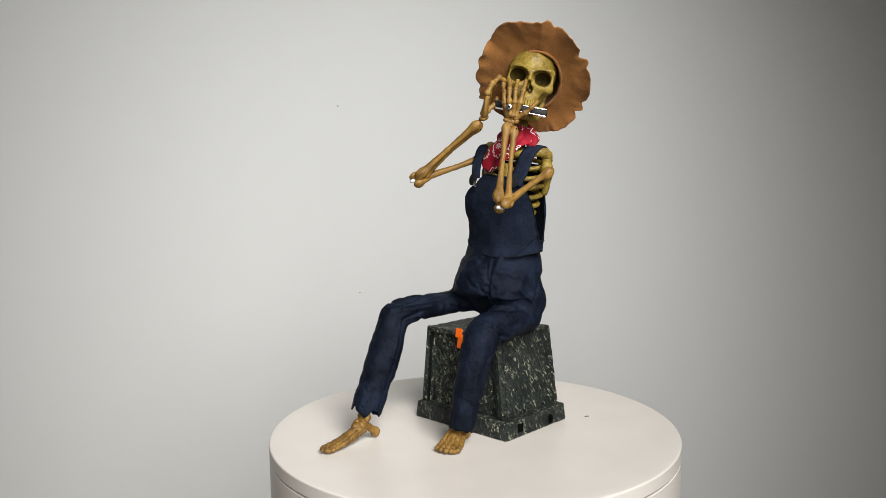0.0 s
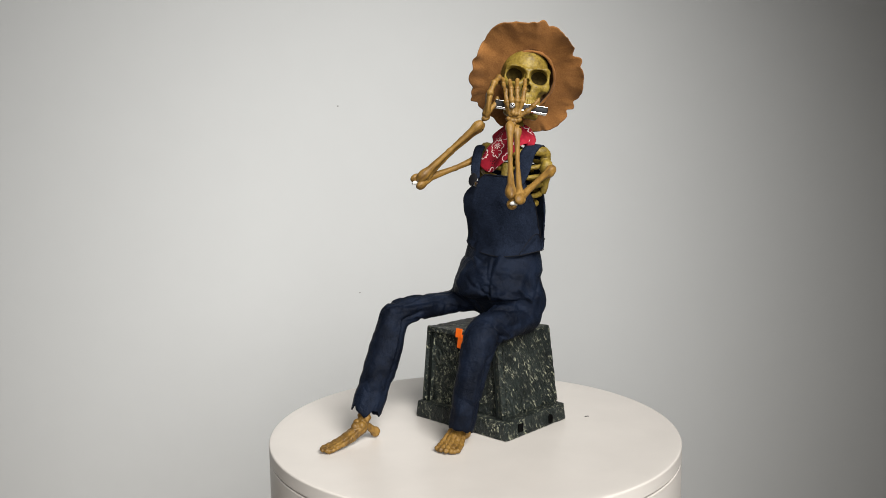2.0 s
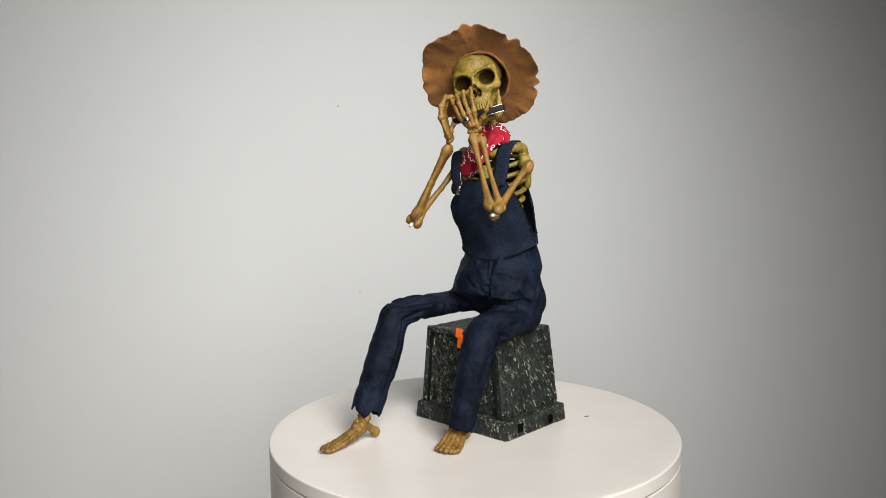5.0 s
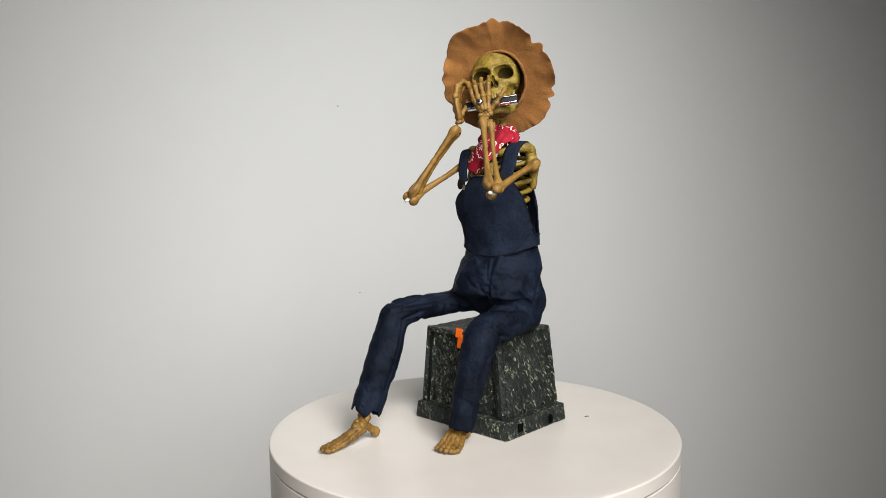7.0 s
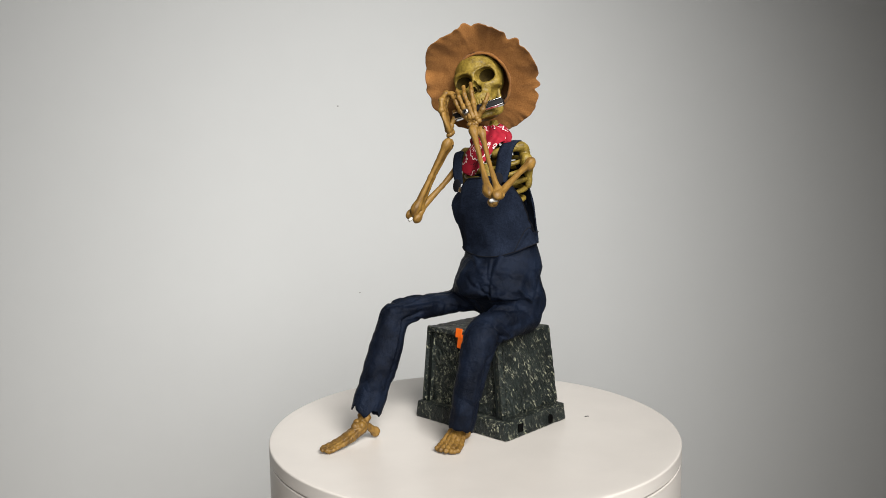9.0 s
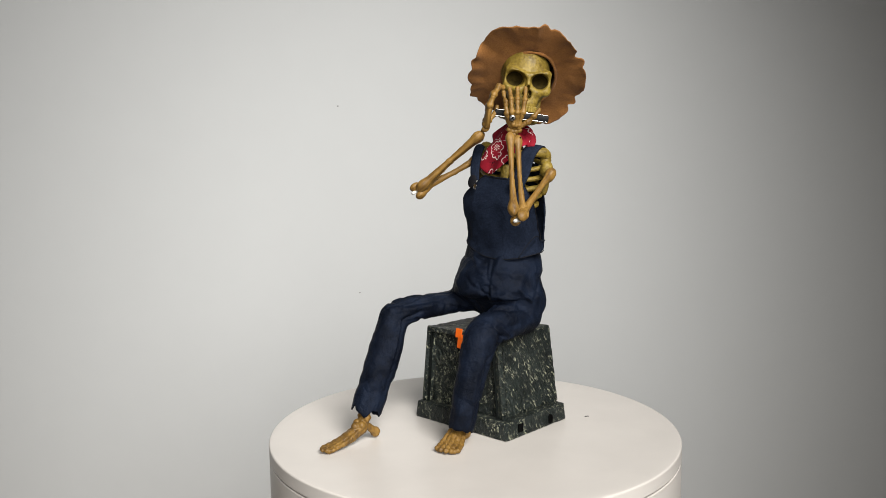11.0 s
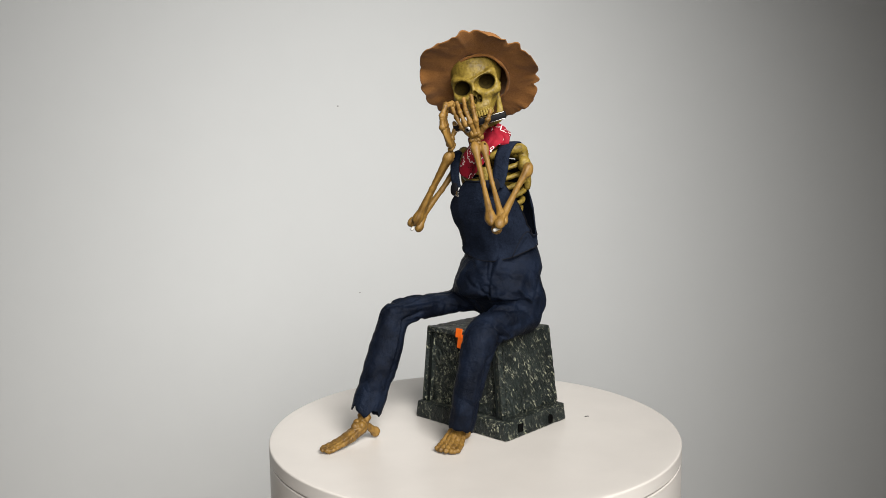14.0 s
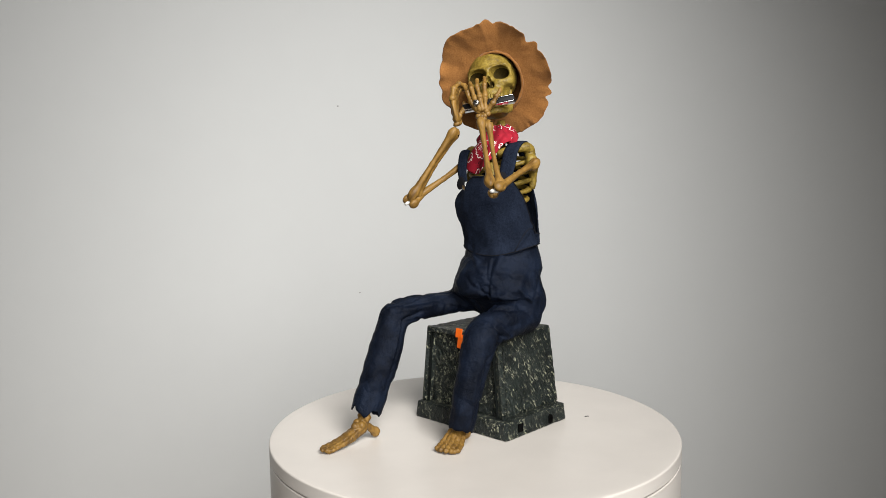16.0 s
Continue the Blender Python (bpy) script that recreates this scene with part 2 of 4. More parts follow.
# ---- round table ----
def round_table():
    table = empty("round_table", Matrix.Translation((0, 0, FLOOR_Z)))
    tagged(table, "round glossy cream-white plastic drum side table", "table")
    h = -FLOOR_Z
    bm = bmesh.new()
    lathe(bm, [(0.20, h), (0.2084, h), (0.2088, h - 0.0001), (0.2096, h - 0.0005), (0.2099, h - 0.0011), (0.2100, h - 0.0017), (0.2100, h - 0.0024), (0.2100, h - 0.0119), (0.2100, h - 0.0125), (0.2098, h - 0.0129), (0.2094, h - 0.0131), (0.2088, h - 0.0131), (0.195, h - 0.0131)], 200)
    part("tabletop", bm, TABLE_PLASTIC, table)
    bm = bmesh.new()
    lathe(bm, [(0.196, h - 0.29), (0.2085, h - 0.29), (0.2098, h - 0.288), (0.2098, h - 0.05), (0.2098, h - 0.0160), (0.2098, h - 0.0154), (0.2096, h - 0.0149), (0.2090, h - 0.0147), (0.2084, h - 0.0147), (0.196, h - 0.0147)], 160)
    part("upper_drum", bm, TABLE_PLASTIC, table)
    bm = bmesh.new()
    lathe(bm, [(0.196, 0.0), (0.2085, 0.0), (0.2095, 0.002), (0.2095, h - 0.297), (0.2075, h - 0.2935), (0.196, h - 0.2935)], 160)
    part("lower_drum", bm, TABLE_PLASTIC, table)
    bm = bmesh.new()
    lathe(bm, [(0.194, h - 0.32), (0.194, h - 0.012)], 96)
    part("inner_core", bm, HOLE_BLACK, table)
    bm = bmesh.new()
    tube(bm, [(0.1212, 0.0305, h + 0.0002, 0.0005, 0.0003), (0.1235, 0.0314, h + 0.0003, 0.0008, 0.0004), (0.1258, 0.0312, h + 0.0002, 0.0004, 0.0003)], 8, 3)
    part("scuff", bm, HOLE_BLACK, table, "tiny dark scuff on the white top")
    return table


round_table()

# ---- the stone box ----
SEAT = pose(0.0187, 0.0294, 0, 0, 0, -42)   # x: the figure's left, y: its back


def tapered(bm, low, high, z0, z1, bevel=0.0015):
    """A box from (x0, x1, y0, y1) at z0 to another at z1."""
    verts = []
    for (x0, x1, y0, y1), z in ((low, z0), (high, z1)):
        verts.append([bm.verts.new((x, y, z)) for x, y in ((x0, y0), (x1, y0), (x1, y1), (x0, y1))])
    lo, hi = verts
    faces = [bm.faces.new(lo[::-1]), bm.faces.new(hi)]
    for i in range(4):
        j = (i + 1) % 4
        faces.append(bm.faces.new((lo[i], lo[j], hi[j], hi[i])))
    bmesh.ops.bevel(bm, geom=list({e for f in faces for e in f.edges}), offset=bevel, segments=2, affect="EDGES", profile=0.5)
    bmesh.ops.subdivide_edges(bm, edges=[e for e in bm.edges if e.calc_length() > 0.006], cuts=26, use_grid_fill=True)
    knobbly(bm, 0.0006, 150, z1 * 40)


def face_point(u, v, out):
    """A place on the pedestal's front, u and v from 0 to 1, out in front of the recessed panel."""
    z = 0.018 + 0.082 * v
    x0, x1 = -0.059 + 0.0055 * v, 0.0535 - 0.0105 * v
    return Vector((x0 + (x1 - x0) * u, -0.0350 + 0.004 * v - out, z))


def stone_box():
    stone = empty("stone_box", SEAT)
    tagged(stone, "black-green plastic tombstone pedestal with cream dry-brushed cracks", "pedestal")
    bm = bmesh.new()
    tapered(bm, (-0.064, 0.0650, -0.0515, 0.050), (-0.0625, 0.0635, -0.0500, 0.0485), 0.0, 0.018, 0.002)
    plinth = part("plinth", bm, STONE, stone)
    bm = bmesh.new()
    box(bm, Vector((0.0643, -0.029, 0.0095)), (0.0022, 0.0070, 0.0080))
    part("hole", bm, HOLE_BLACK, plinth, "square black hole", False)
    bm = bmesh.new()
    box(bm, Vector((0.0646, 0.021, 0.0055)), (0.0022, 0.0064, 0.0060))
    tube(bm, [(0.0635, 0.021, 0.0084, 0.0032, 0.0032), (0.0657, 0.021, 0.0084, 0.0032, 0.0032)], 20, 1, Vector((0, 1, 0)))
    part("hole", bm, HOLE_BLACK, plinth, "arched black hole", False)
    bm = bmesh.new()
    box(bm, Vector((0.0644, -0.0235, 0.0095)), (0.0018, 0.0012, 0.0150), None, 0.0003)
    part("rib", bm, STONE, plinth)
    bm = bmesh.new()
    tapered(bm, (-0.059, 0.0535, -0.0335, 0.0505), (-0.0535, 0.0430, -0.0295, 0.0495), 0.018, 0.100, 0.0015)
    part("body", bm, STONE, stone)
    bm = bmesh.new()
    rows = [face_point(u, v, 0.0) for u, v in ((0.03, 0.0), (0.03, 0.5), (0.035, 0.97), (0.5, 0.975), (0.965, 0.97), (0.97, 0.5), (0.97, 0.0))]
    for a, b in ((0, 2), (2, 4), (4, 6)):
        p, q = rows[a], rows[b]
        mid = (p + q) / 2
        turn = (q - p).to_track_quat("Z", "Y").to_matrix().to_4x4()
        box(bm, mid + Vector((0, -0.0050, 0)), (0.0056, 0.0120, (q - p).length + 0.005) if a != 2 else (0.0120, 0.0056, (q - p).length + 0.006), turn, 0.0014)
    part("frame", bm, STONE, stone, "raised cracked border round the front")
    bm = bmesh.new()
    u0, u1, v1 = 0.090, 0.910, 0.905
    loops = [[bm.verts.new(face_point(u, v, out)) for u, v in ((u0, 0.0), (u1, 0.0), (u1, v1), (u0, v1))] for out in (-0.003, 0.004)]
    bridge(bm, loops)
    bmesh.ops.bevel(bm, geom=list(bm.edges), offset=0.0010, segments=2, affect="EDGES", profile=0.5)
    bmesh.ops.subdivide_edges(bm, edges=[e for e in bm.edges if e.calc_length() > 0.006], cuts=26, use_grid_fill=True)
    knobbly(bm, 0.0009, 140, 3.0)
    part("front_panel", bm, STONE, stone, "sunken front panel behind a dark groove")
    # thin plain dark slabs along the border's inner sides, without cream streaks
    for ends in (((0.0570, 0.0), (0.0570, 0.94), (0.0620, 0.94), (0.0620, 0.0)), ((0.9430, 0.0), (0.9430, 0.94), (0.9380, 0.94), (0.9380, 0.0)),
                 ((0.063, 0.940), (0.937, 0.940), (0.937, 0.932), (0.063, 0.932))):
        bm = bmesh.new()
        bridge(bm, [[bm.verts.new(face_point(u, v, out)) for u, v in ends] for out in (-0.002, 0.0096)])
        part("groove", bm, DARK_STONE, stone, "dark inner side of the border without cream streaks", False)
    for (u0, v0), (u1, v1), (u2, v2) in (((0.12, 0.86), (0.22, 0.92), (0.36, 0.80)), ((0.36, 0.80), (0.44, 0.72), (0.40, 0.60)), ((0.14, 0.70), (0.18, 0.62), (0.16, 0.50)), ((0.30, 0.82), (0.42, 0.86), (0.40, 0.68)),
                                         ((0.40, 0.68), (0.34, 0.62), (0.44, 0.54)), ((0.20, 0.55), (0.30, 0.40), (0.26, 0.30)), ((0.55, 0.85), (0.70, 0.90), (0.85, 0.80)), ((0.24, 0.22), (0.34, 0.16), (0.40, 0.24)), ((0.10, 0.60), (0.16, 0.52), (0.24, 0.56)), ((0.24, 0.56), (0.30, 0.50), (0.28, 0.42)),
                                         ((0.12, 0.40), (0.20, 0.34), (0.18, 0.22)), ((0.32, 0.44), (0.40, 0.38), (0.38, 0.28)), ((0.10, 0.14), (0.20, 0.10), (0.32, 0.09)), ((0.10, 0.78), (0.20, 0.76), (0.28, 0.70)),
                                         ((0.60, 0.30), (0.72, 0.36), (0.70, 0.52)), ((0.75, 0.20), (0.86, 0.30), (0.84, 0.48)), ((0.80, 0.60), (0.88, 0.66), (0.86, 0.78))):
        bm = bmesh.new()
        tube(bm, [(*face_point(u0, v0, 0.0040), 0.0013, 0.0013), (*face_point(u1, v1, 0.0046), 0.0015, 0.0015), (*face_point(u2, v2, 0.0040), 0.0012, 0.0012)], 8, 6)
        part("relief", bm, STONE, stone)
    for u, v, r in ((0.37, 0.78, 0.0040), (0.37, 0.78, 0.0018), (0.30, 0.66, 0.0026)):   # scrolls
        bm = bmesh.new()
        tube(bm, [(*(face_point(u, v, 0.0044) + Vector((r * math.cos(w), 0, r * math.sin(w)))), 0.0009, 0.0009) for w in (0.45 * i for i in range(15))], 8, 2, Vector((0, 1, 0)))
        part("scroll", bm, STONE, stone)
    bm = bmesh.new()
    box(bm, face_point(0.492, 0.985, 0.0110), (0.0086, 0.0012, 0.0095), pose(0, 0, 0, -8, 0, 0), 0.0003)
    box(bm, face_point(0.510, 0.88, 0.0110), (0.0070, 0.0010, 0.0150), pose(0, 0, 0, -4, 6, 0), 0.0003)
    part("tag", bm, ORANGE, stone, "bright orange plastic tab over the top edge", False)
    return stone


stone_box()

# ---- the figure ----
PIVOT = Vector((32.4, 23.7, 162.8)) * MM
NECK = Vector((-2.0, 12.2, 158.0)) * MM
SHOULDER_L = Vector((47.7, -17.8, 110.2)) * MM
SHOULDER_R = Vector((-34.8, -6.5, 115.5)) * MM
WRIST_R = Vector((-32.7, -49.0, -18.7)) * MM
WRIST_L = Vector((-3.8, -48.9, -14.0)) * MM
UPPER, FORE_R, FORE_L = 0.0789, 0.0885, 0.0955
FACE = pose(-0.0018, 0, 0, 0, -3.5, 6.5)    # the skull's set on its neck

BASE = Matrix.Translation((0.0187, 0.0294, 0.0))
skeleton = empty("skeleton", BASE)
tagged(skeleton, "seated animated bone-brown plastic skeleton figure playing a harmonica", "skeleton figure")
overalls = empty("overalls", BASE)
tagged(overalls, "dark navy cloth bib overalls with ragged cuffs worn by the skeleton", "overalls")
TORSO_PARTS, HEAD_PARTS = [], []


# -- cast forms: smooth unions of rounded solids, in millimetres --
def blob(p, centre, size):
    q = (p - np.array(centre)) / np.array(size)
    k = np.linalg.norm(q, axis=1)
    g = np.linalg.norm(q / np.array(size), axis=1) + 1e-9
    return k * (k - 1.0) / g


def strut(p, a, b, r):
    a, b = np.array(a, float), np.array(b, float)
    h = np.clip((p - a) @ (b - a) / ((b - a) @ (b - a)), 0, 1)
    thick = r[0] + (r[1] - r[0]) * h if isinstance(r, tuple) else r
    return np.linalg.norm(p - a - h[:, None] * (b - a), axis=1) - thick


def join(a, b, k):
    h = np.clip(0.5 + 0.5 * (b - a) / k, 0, 1)
    return b * (1 - h) + a * h - k * h * (1 - h)


def carve(a, b, k):
    return -join(-a, b, k)


def cast(shape, low, high, step, rounds=1):
    """A mesh of the surface of shape (mm): one vertex for each grid cell that it crosses."""
    axes = [np.arange(a, c + step, step) for a, c in zip(low, high)]
    grid = np.stack(np.meshgrid(*axes, indexing="ij"), -1)
    size = grid.shape[:3]
    d = shape(grid.reshape(-1, 3)).reshape(size)
    total, count = np.zeros((*(s - 1 for s in size), 3)), np.zeros(tuple(s - 1 for s in size))
    corners = [(i, j, k) for i in (0, 1) for j in (0, 1) for k in (0, 1)]

    def cell(c):
        return tuple(slice(o, s - 1 + o) for o, s in zip(c, size))
    for c in corners:
        for axis in range(3):
            if c[axis]:
                continue
            e = tuple(v + (n == axis) for n, v in enumerate(c))
            d0, d1 = d[cell(c)], d[cell(e)]
            cross = (d0 < 0) != (d1 < 0)
            t = np.where(cross, d0 / np.where(cross, d0 - d1, 1.0), 0.0)
            place = grid[cell(c)] + t[..., None] * (grid[cell(e)] - grid[cell(c)])
            total += np.where(cross[..., None], place, 0.0)
            count += cross
    used = count > 0
    index = np.full(used.shape, -1)
    index[used] = np.arange(used.sum())
    verts = total[used] / count[used][:, None] * MM
    faces = []
    for axis in range(3):
        u, v = (axis + 1) % 3, (axis + 2) % 3
        lo = [slice(1, s - 1) for s in size]
        lo[axis] = slice(0, size[axis] - 1)
        hi = list(lo)
        hi[axis] = slice(1, size[axis])
        where = np.argwhere((d[tuple(lo)] < 0) != (d[tuple(hi)] < 0))
        start = np.ones(3, int)
        start[axis] = 0
        where = where + start
        du, dv = np.zeros(3, int), np.zeros(3, int)
        du[u], dv[v] = 1, 1
        quad = [where - du - dv, where - dv, where, where - du]
        faces.append(np.stack([index[tuple(q.T)] for q in quad], -1))
    mesh = bpy.data.meshes.new("cast")
    mesh.from_pydata(verts.tolist(), [], np.concatenate(faces).tolist())
    bm = bmesh.new()
    bm.from_mesh(mesh)
    bpy.data.meshes.remove(mesh)
    bmesh.ops.recalc_face_normals(bm, faces=bm.faces)
    for _ in range(rounds):
        bmesh.ops.smooth_vert(bm, verts=bm.verts, factor=0.4, use_axis_x=True, use_axis_y=True, use_axis_z=True)
    return bm


def upper_arm(seed):
    def shape(p):
        d = join(strut(p, (0, 0, 4), (1.2, 0.4, 34), (4.0, 2.7)), strut(p, (1.2, 0.4, 34), (0, 0, 72), (2.7, 4.2)), 2)
        d = join(d, blob(p, (0.3, 0, 2.5), (5.2, 5.0, 5.8)), 3)
        d = join(d, blob(p, (-2.0, -2.4, 6.5), (3.8, 3.8, 6.0)), 3)
        d = join(d, blob(p, (0, 0, 72.5), (6.6, 3.6, 7.5)), 4)
        for s in (-1, 1):
            d = join(d, blob(p, (s * 5.3, 0, 79), (4.0, 5.2, 6.0)), 2)
        return carve(d, blob(p, (0, -4.5, 72), (2.4, 2.6, 4.2)), 1.2)
    bm = cast(shape, (-12, -9, -6), (12, 9, 88), 0.8, 3)
    knobbly(bm, 0.00020, 260, seed)
    arm = part("upper_arm", bm, TAN_BONE, skeleton)
    bm = bmesh.new()
    tube(bm, mm((0, -2, 79, 2.0, 2.0), (0, 0.5, 83.0, 2.1, 1.9), (0.4, 1.6, 86.5, 1.2, 1.2)), 10, 4)
    knobbly(bm, 0.0006, 500, seed)
    part("elbow_glue", bm, CLEAR_WHITE, arm, "white glue blob on the elbow joint")
    return arm


def forearm(seed, gap, stout):
    def shape(p):
        d = blob(p, (0, 1.5, 5.0), (4.6, 3.8, 5.4))
        for s, r in ((-gap, stout), (gap, 0.92 * stout)):
            bone = join(strut(p, (s * 5.2, 0, 9), (s * 4.6, 0.8, 44), (3.8 * r, 2.2 * r)), strut(p, (s * 4.6, 0.8, 44), (s * 4.4, 0, 80), (2.2 * r, 3.6 * r)), 2)
            bone = join(bone, blob(p, (s * 6.0, 0, 7.5), (5.2, 4.6, 7.2)), 4)
            bone = join(bone, blob(p, (s * 6.8, -2.2, 4.0), (3.0, 3.0, 4.2)), 1.5)
            bone = join(bone, blob(p, (s * 4.5, 0, 82), (4.3, 4.2, 6.4)), 4)
            d = join(d, bone, 0.8)
        d = join(d, blob(p, (0, 3.2, 0.5), (4.2, 4.4, 6.2)), 1.5)
        return carve(d, blob(p, (0, -5.2, 4), (2.0, 2.4, 3.6)), 1)
    bm = cast(shape, (-16, -10, -8), (16, 10, 92), 0.8, 3)
    knobbly(bm, 0.00020, 260, seed)
    arm = part("forearm", bm, TAN_BONE, skeleton)
    bm = bmesh.new()
    ball(bm, Vector((0.0045 * gap, -0.0046, 0.0825)), (0.0010, 0.0006, 0.0010), 2)
    part("wrist_pin", bm, HOLE_BLACK, arm, "small dark pivot pin of the wrist")
    return arm


upper_r, upper_l = upper_arm(1.0), upper_arm(7.0)
fore_r, fore_l = forearm(3.0, 0.50, 1.12), forearm(9.0, 1.0, 1.0)
fore_l.data.transform(Matrix.Diagonal((1.0, 1.0, FORE_L / FORE_R, 1.0)))
for pin in fore_l.children:
    pin.data.transform(Matrix.Diagonal((1.0, 1.0, FORE_L / FORE_R, 1.0)))


def skull_solid(p):
    d = blob(p, (-1.6, 1, 51), (26.2, 34, 27.0))
    d = join(d, blob(p, (0, -24, 30), (19.5, 14, 21)), 8)
    d = join(d, blob(p, (0, -31.5, 17), (13.5, 10.5, 8)), 5)
    for s in (-1, 1):
        d = join(d, strut(p, (s * 3.6, -38.4, 43.6), (s * 17.0, -32.0, 47.6), 2.3), 5)
        d = join(d, strut(p, (s * 10, -35, 28.5), (s * 18.0, -29.5, 29.5), 4.0), 4)
        d = join(d, strut(p, (s * 17.5, -29, 30), (s * 19.5, -8, 33), 2.6), 4)
        d = join(d, strut(p, (s * 19.6, -27.5, 31), (s * 19.6, -26.5, 47), 3.4), 7)
    d = join(d, strut(p, (0, -37, 43), (0, -40.5, 33), 2.4), 3)
    return d


SOCKET = (9.0, 17.0, 7.6)
EYE_X = {-1: -13.2, 1: 12.2}


def skull_shape(p):
    d = skull_solid(p)
    for s in (-1, 1):
        d = carve(d, blob(p, (EYE_X[s], -36, 39.0), SOCKET), 2.4)
        d = carve(d, blob(p, (EYE_X[s], -41, 38.4), (9.6, 6.5, 7.4)), 3.6)
        d = carve(d, blob(p, (s * 2.4, -41, 25.5), (2.5, 9, 4.6)), 1.0)
        d = carve(d, blob(p, (s * 18.5, -30, 15.5), (6.5, 9, 9)), 3)
        d = carve(d, strut(p, (s * 1.6, -41.8, 43.5), (s * 2.8, -37.6, 51.5), 0.9), 1.0)
        for k in range(3):   # cracks in the brow and the cheek
            d = carve(d, strut(p, (s * (4 + 5 * k), -36.5 + k, 53 + 2 * k), (s * (7 + 6 * k), -33.0 + 2 * k, 57 + 3 * k), 0.5), 0.8)
        d = carve(d, strut(p, (s * 9.0, -40, 22), (s * 15.5, -37, 26.5), 1.3), 1.6)
        d = carve(d, strut(p, (s * 6.5, -43, 18), (s * 7.5, -42, 26), 0.7), 1.0)
    return carve(d, blob(p, (0, -41, 30), (1.9, 8, 4.5)), 1.0)


def socket_lining(centre, size, depth):
    """The stained inside of a hollow, from the given depth (mm) on."""
    bm = bmesh.new()
    ball(bm, Vector(centre) * MM, tuple(c * 0.955 * MM for c in size), 5)
    bmesh.ops.delete(bm, geom=[v for v in bm.verts if v.co.y < depth * MM], context="VERTS")
    return bm


def skull():
    bm = cast(skull_shape, (-32, -50, -2), (32, 40, 86), 1.0)
    knobbly(bm, 0.0003, 260)
    head = part("skull", bm, GOLD_BONE, skeleton, "gold-brown plastic skull with deep eye sockets")
    for s in (-1, 1):
        part("eye_socket", socket_lining((EYE_X[s], -36, 39.0), SOCKET, -30.5), STAINED_BONE, head, "dark-stained hollow eye socket")
        part("nostril", socket_lining((s * 2.4, -41, 25.5), (2.5, 9, 4.6), -38.0), STAINED_BONE, head, "dark-stained nose hollow")
    bm = bmesh.new()
    for k in range(12):
        w = radians(-66 + 12 * k)
        box(bm, Vector((12.3 * math.sin(w), -30.6 - 10.4 * math.cos(w), 11.6)) * MM, (0.0024, 0.0028, 0.0058), Matrix.Rotation(w, 4, "Z"), 0.0007)
    part("teeth", bm, GOLD_BONE, head, "row of small gold upper teeth")
    bm = bmesh.new()
    half = ((16.8, -13, 27, 1.7, 2.2), (15.8, -13, 17, 1.9, 2.6), (15.0, -15, 9, 2.4, 3.4), (14.0, -18, 4, 2.8, 4.2), (12.5, -25, 1.0, 3.0, 4.4), (7.5, -32, -0.5, 3.0, 4.0))
    tube(bm, mm(*[(-x, y, z, u, v) for x, y, z, u, v in half], (0, -34, -1.0, 3.2, 4.0), *half[::-1]), 14, 6, Vector((0, 1, 0)))
    ball(bm, Vector((0, -20, 1.5)) * MM, (0.0135, 0.0150, 0.0030), 3)
    knobbly(bm, 0.0006, 240)
    part("jaw", bm, GOLD_BONE, head, "gold lower jaw hanging open")
    return head


skull_ob = skull()


# -- the bony fingers that hold the harmonica --
def finger(bm, points, r):
    pts = [Vector(p) * MM for p in points]
    for k, (a, b) in enumerate(zip(pts, pts[1:])):
        q = r * (1.0 - 0.10 * k)
        m = a.lerp(b, 0.5)
        tube(bm, [(*a, q * 1.15, q * 1.1), (*a.lerp(b, 0.2), q, q * 0.95), (*m, q * 0.80, q * 0.82), (*a.lerp(b, 0.8), q * 0.95, q * 0.9), (*b, q * 0.85, q * 0.8)], 10, 3)
        ball(bm, a, (q * 1.25, q * 1.2, q * 1.2), 2)
    ball(bm, pts[-1], (q * 0.9, q * 0.9, q * 1.1), 2)


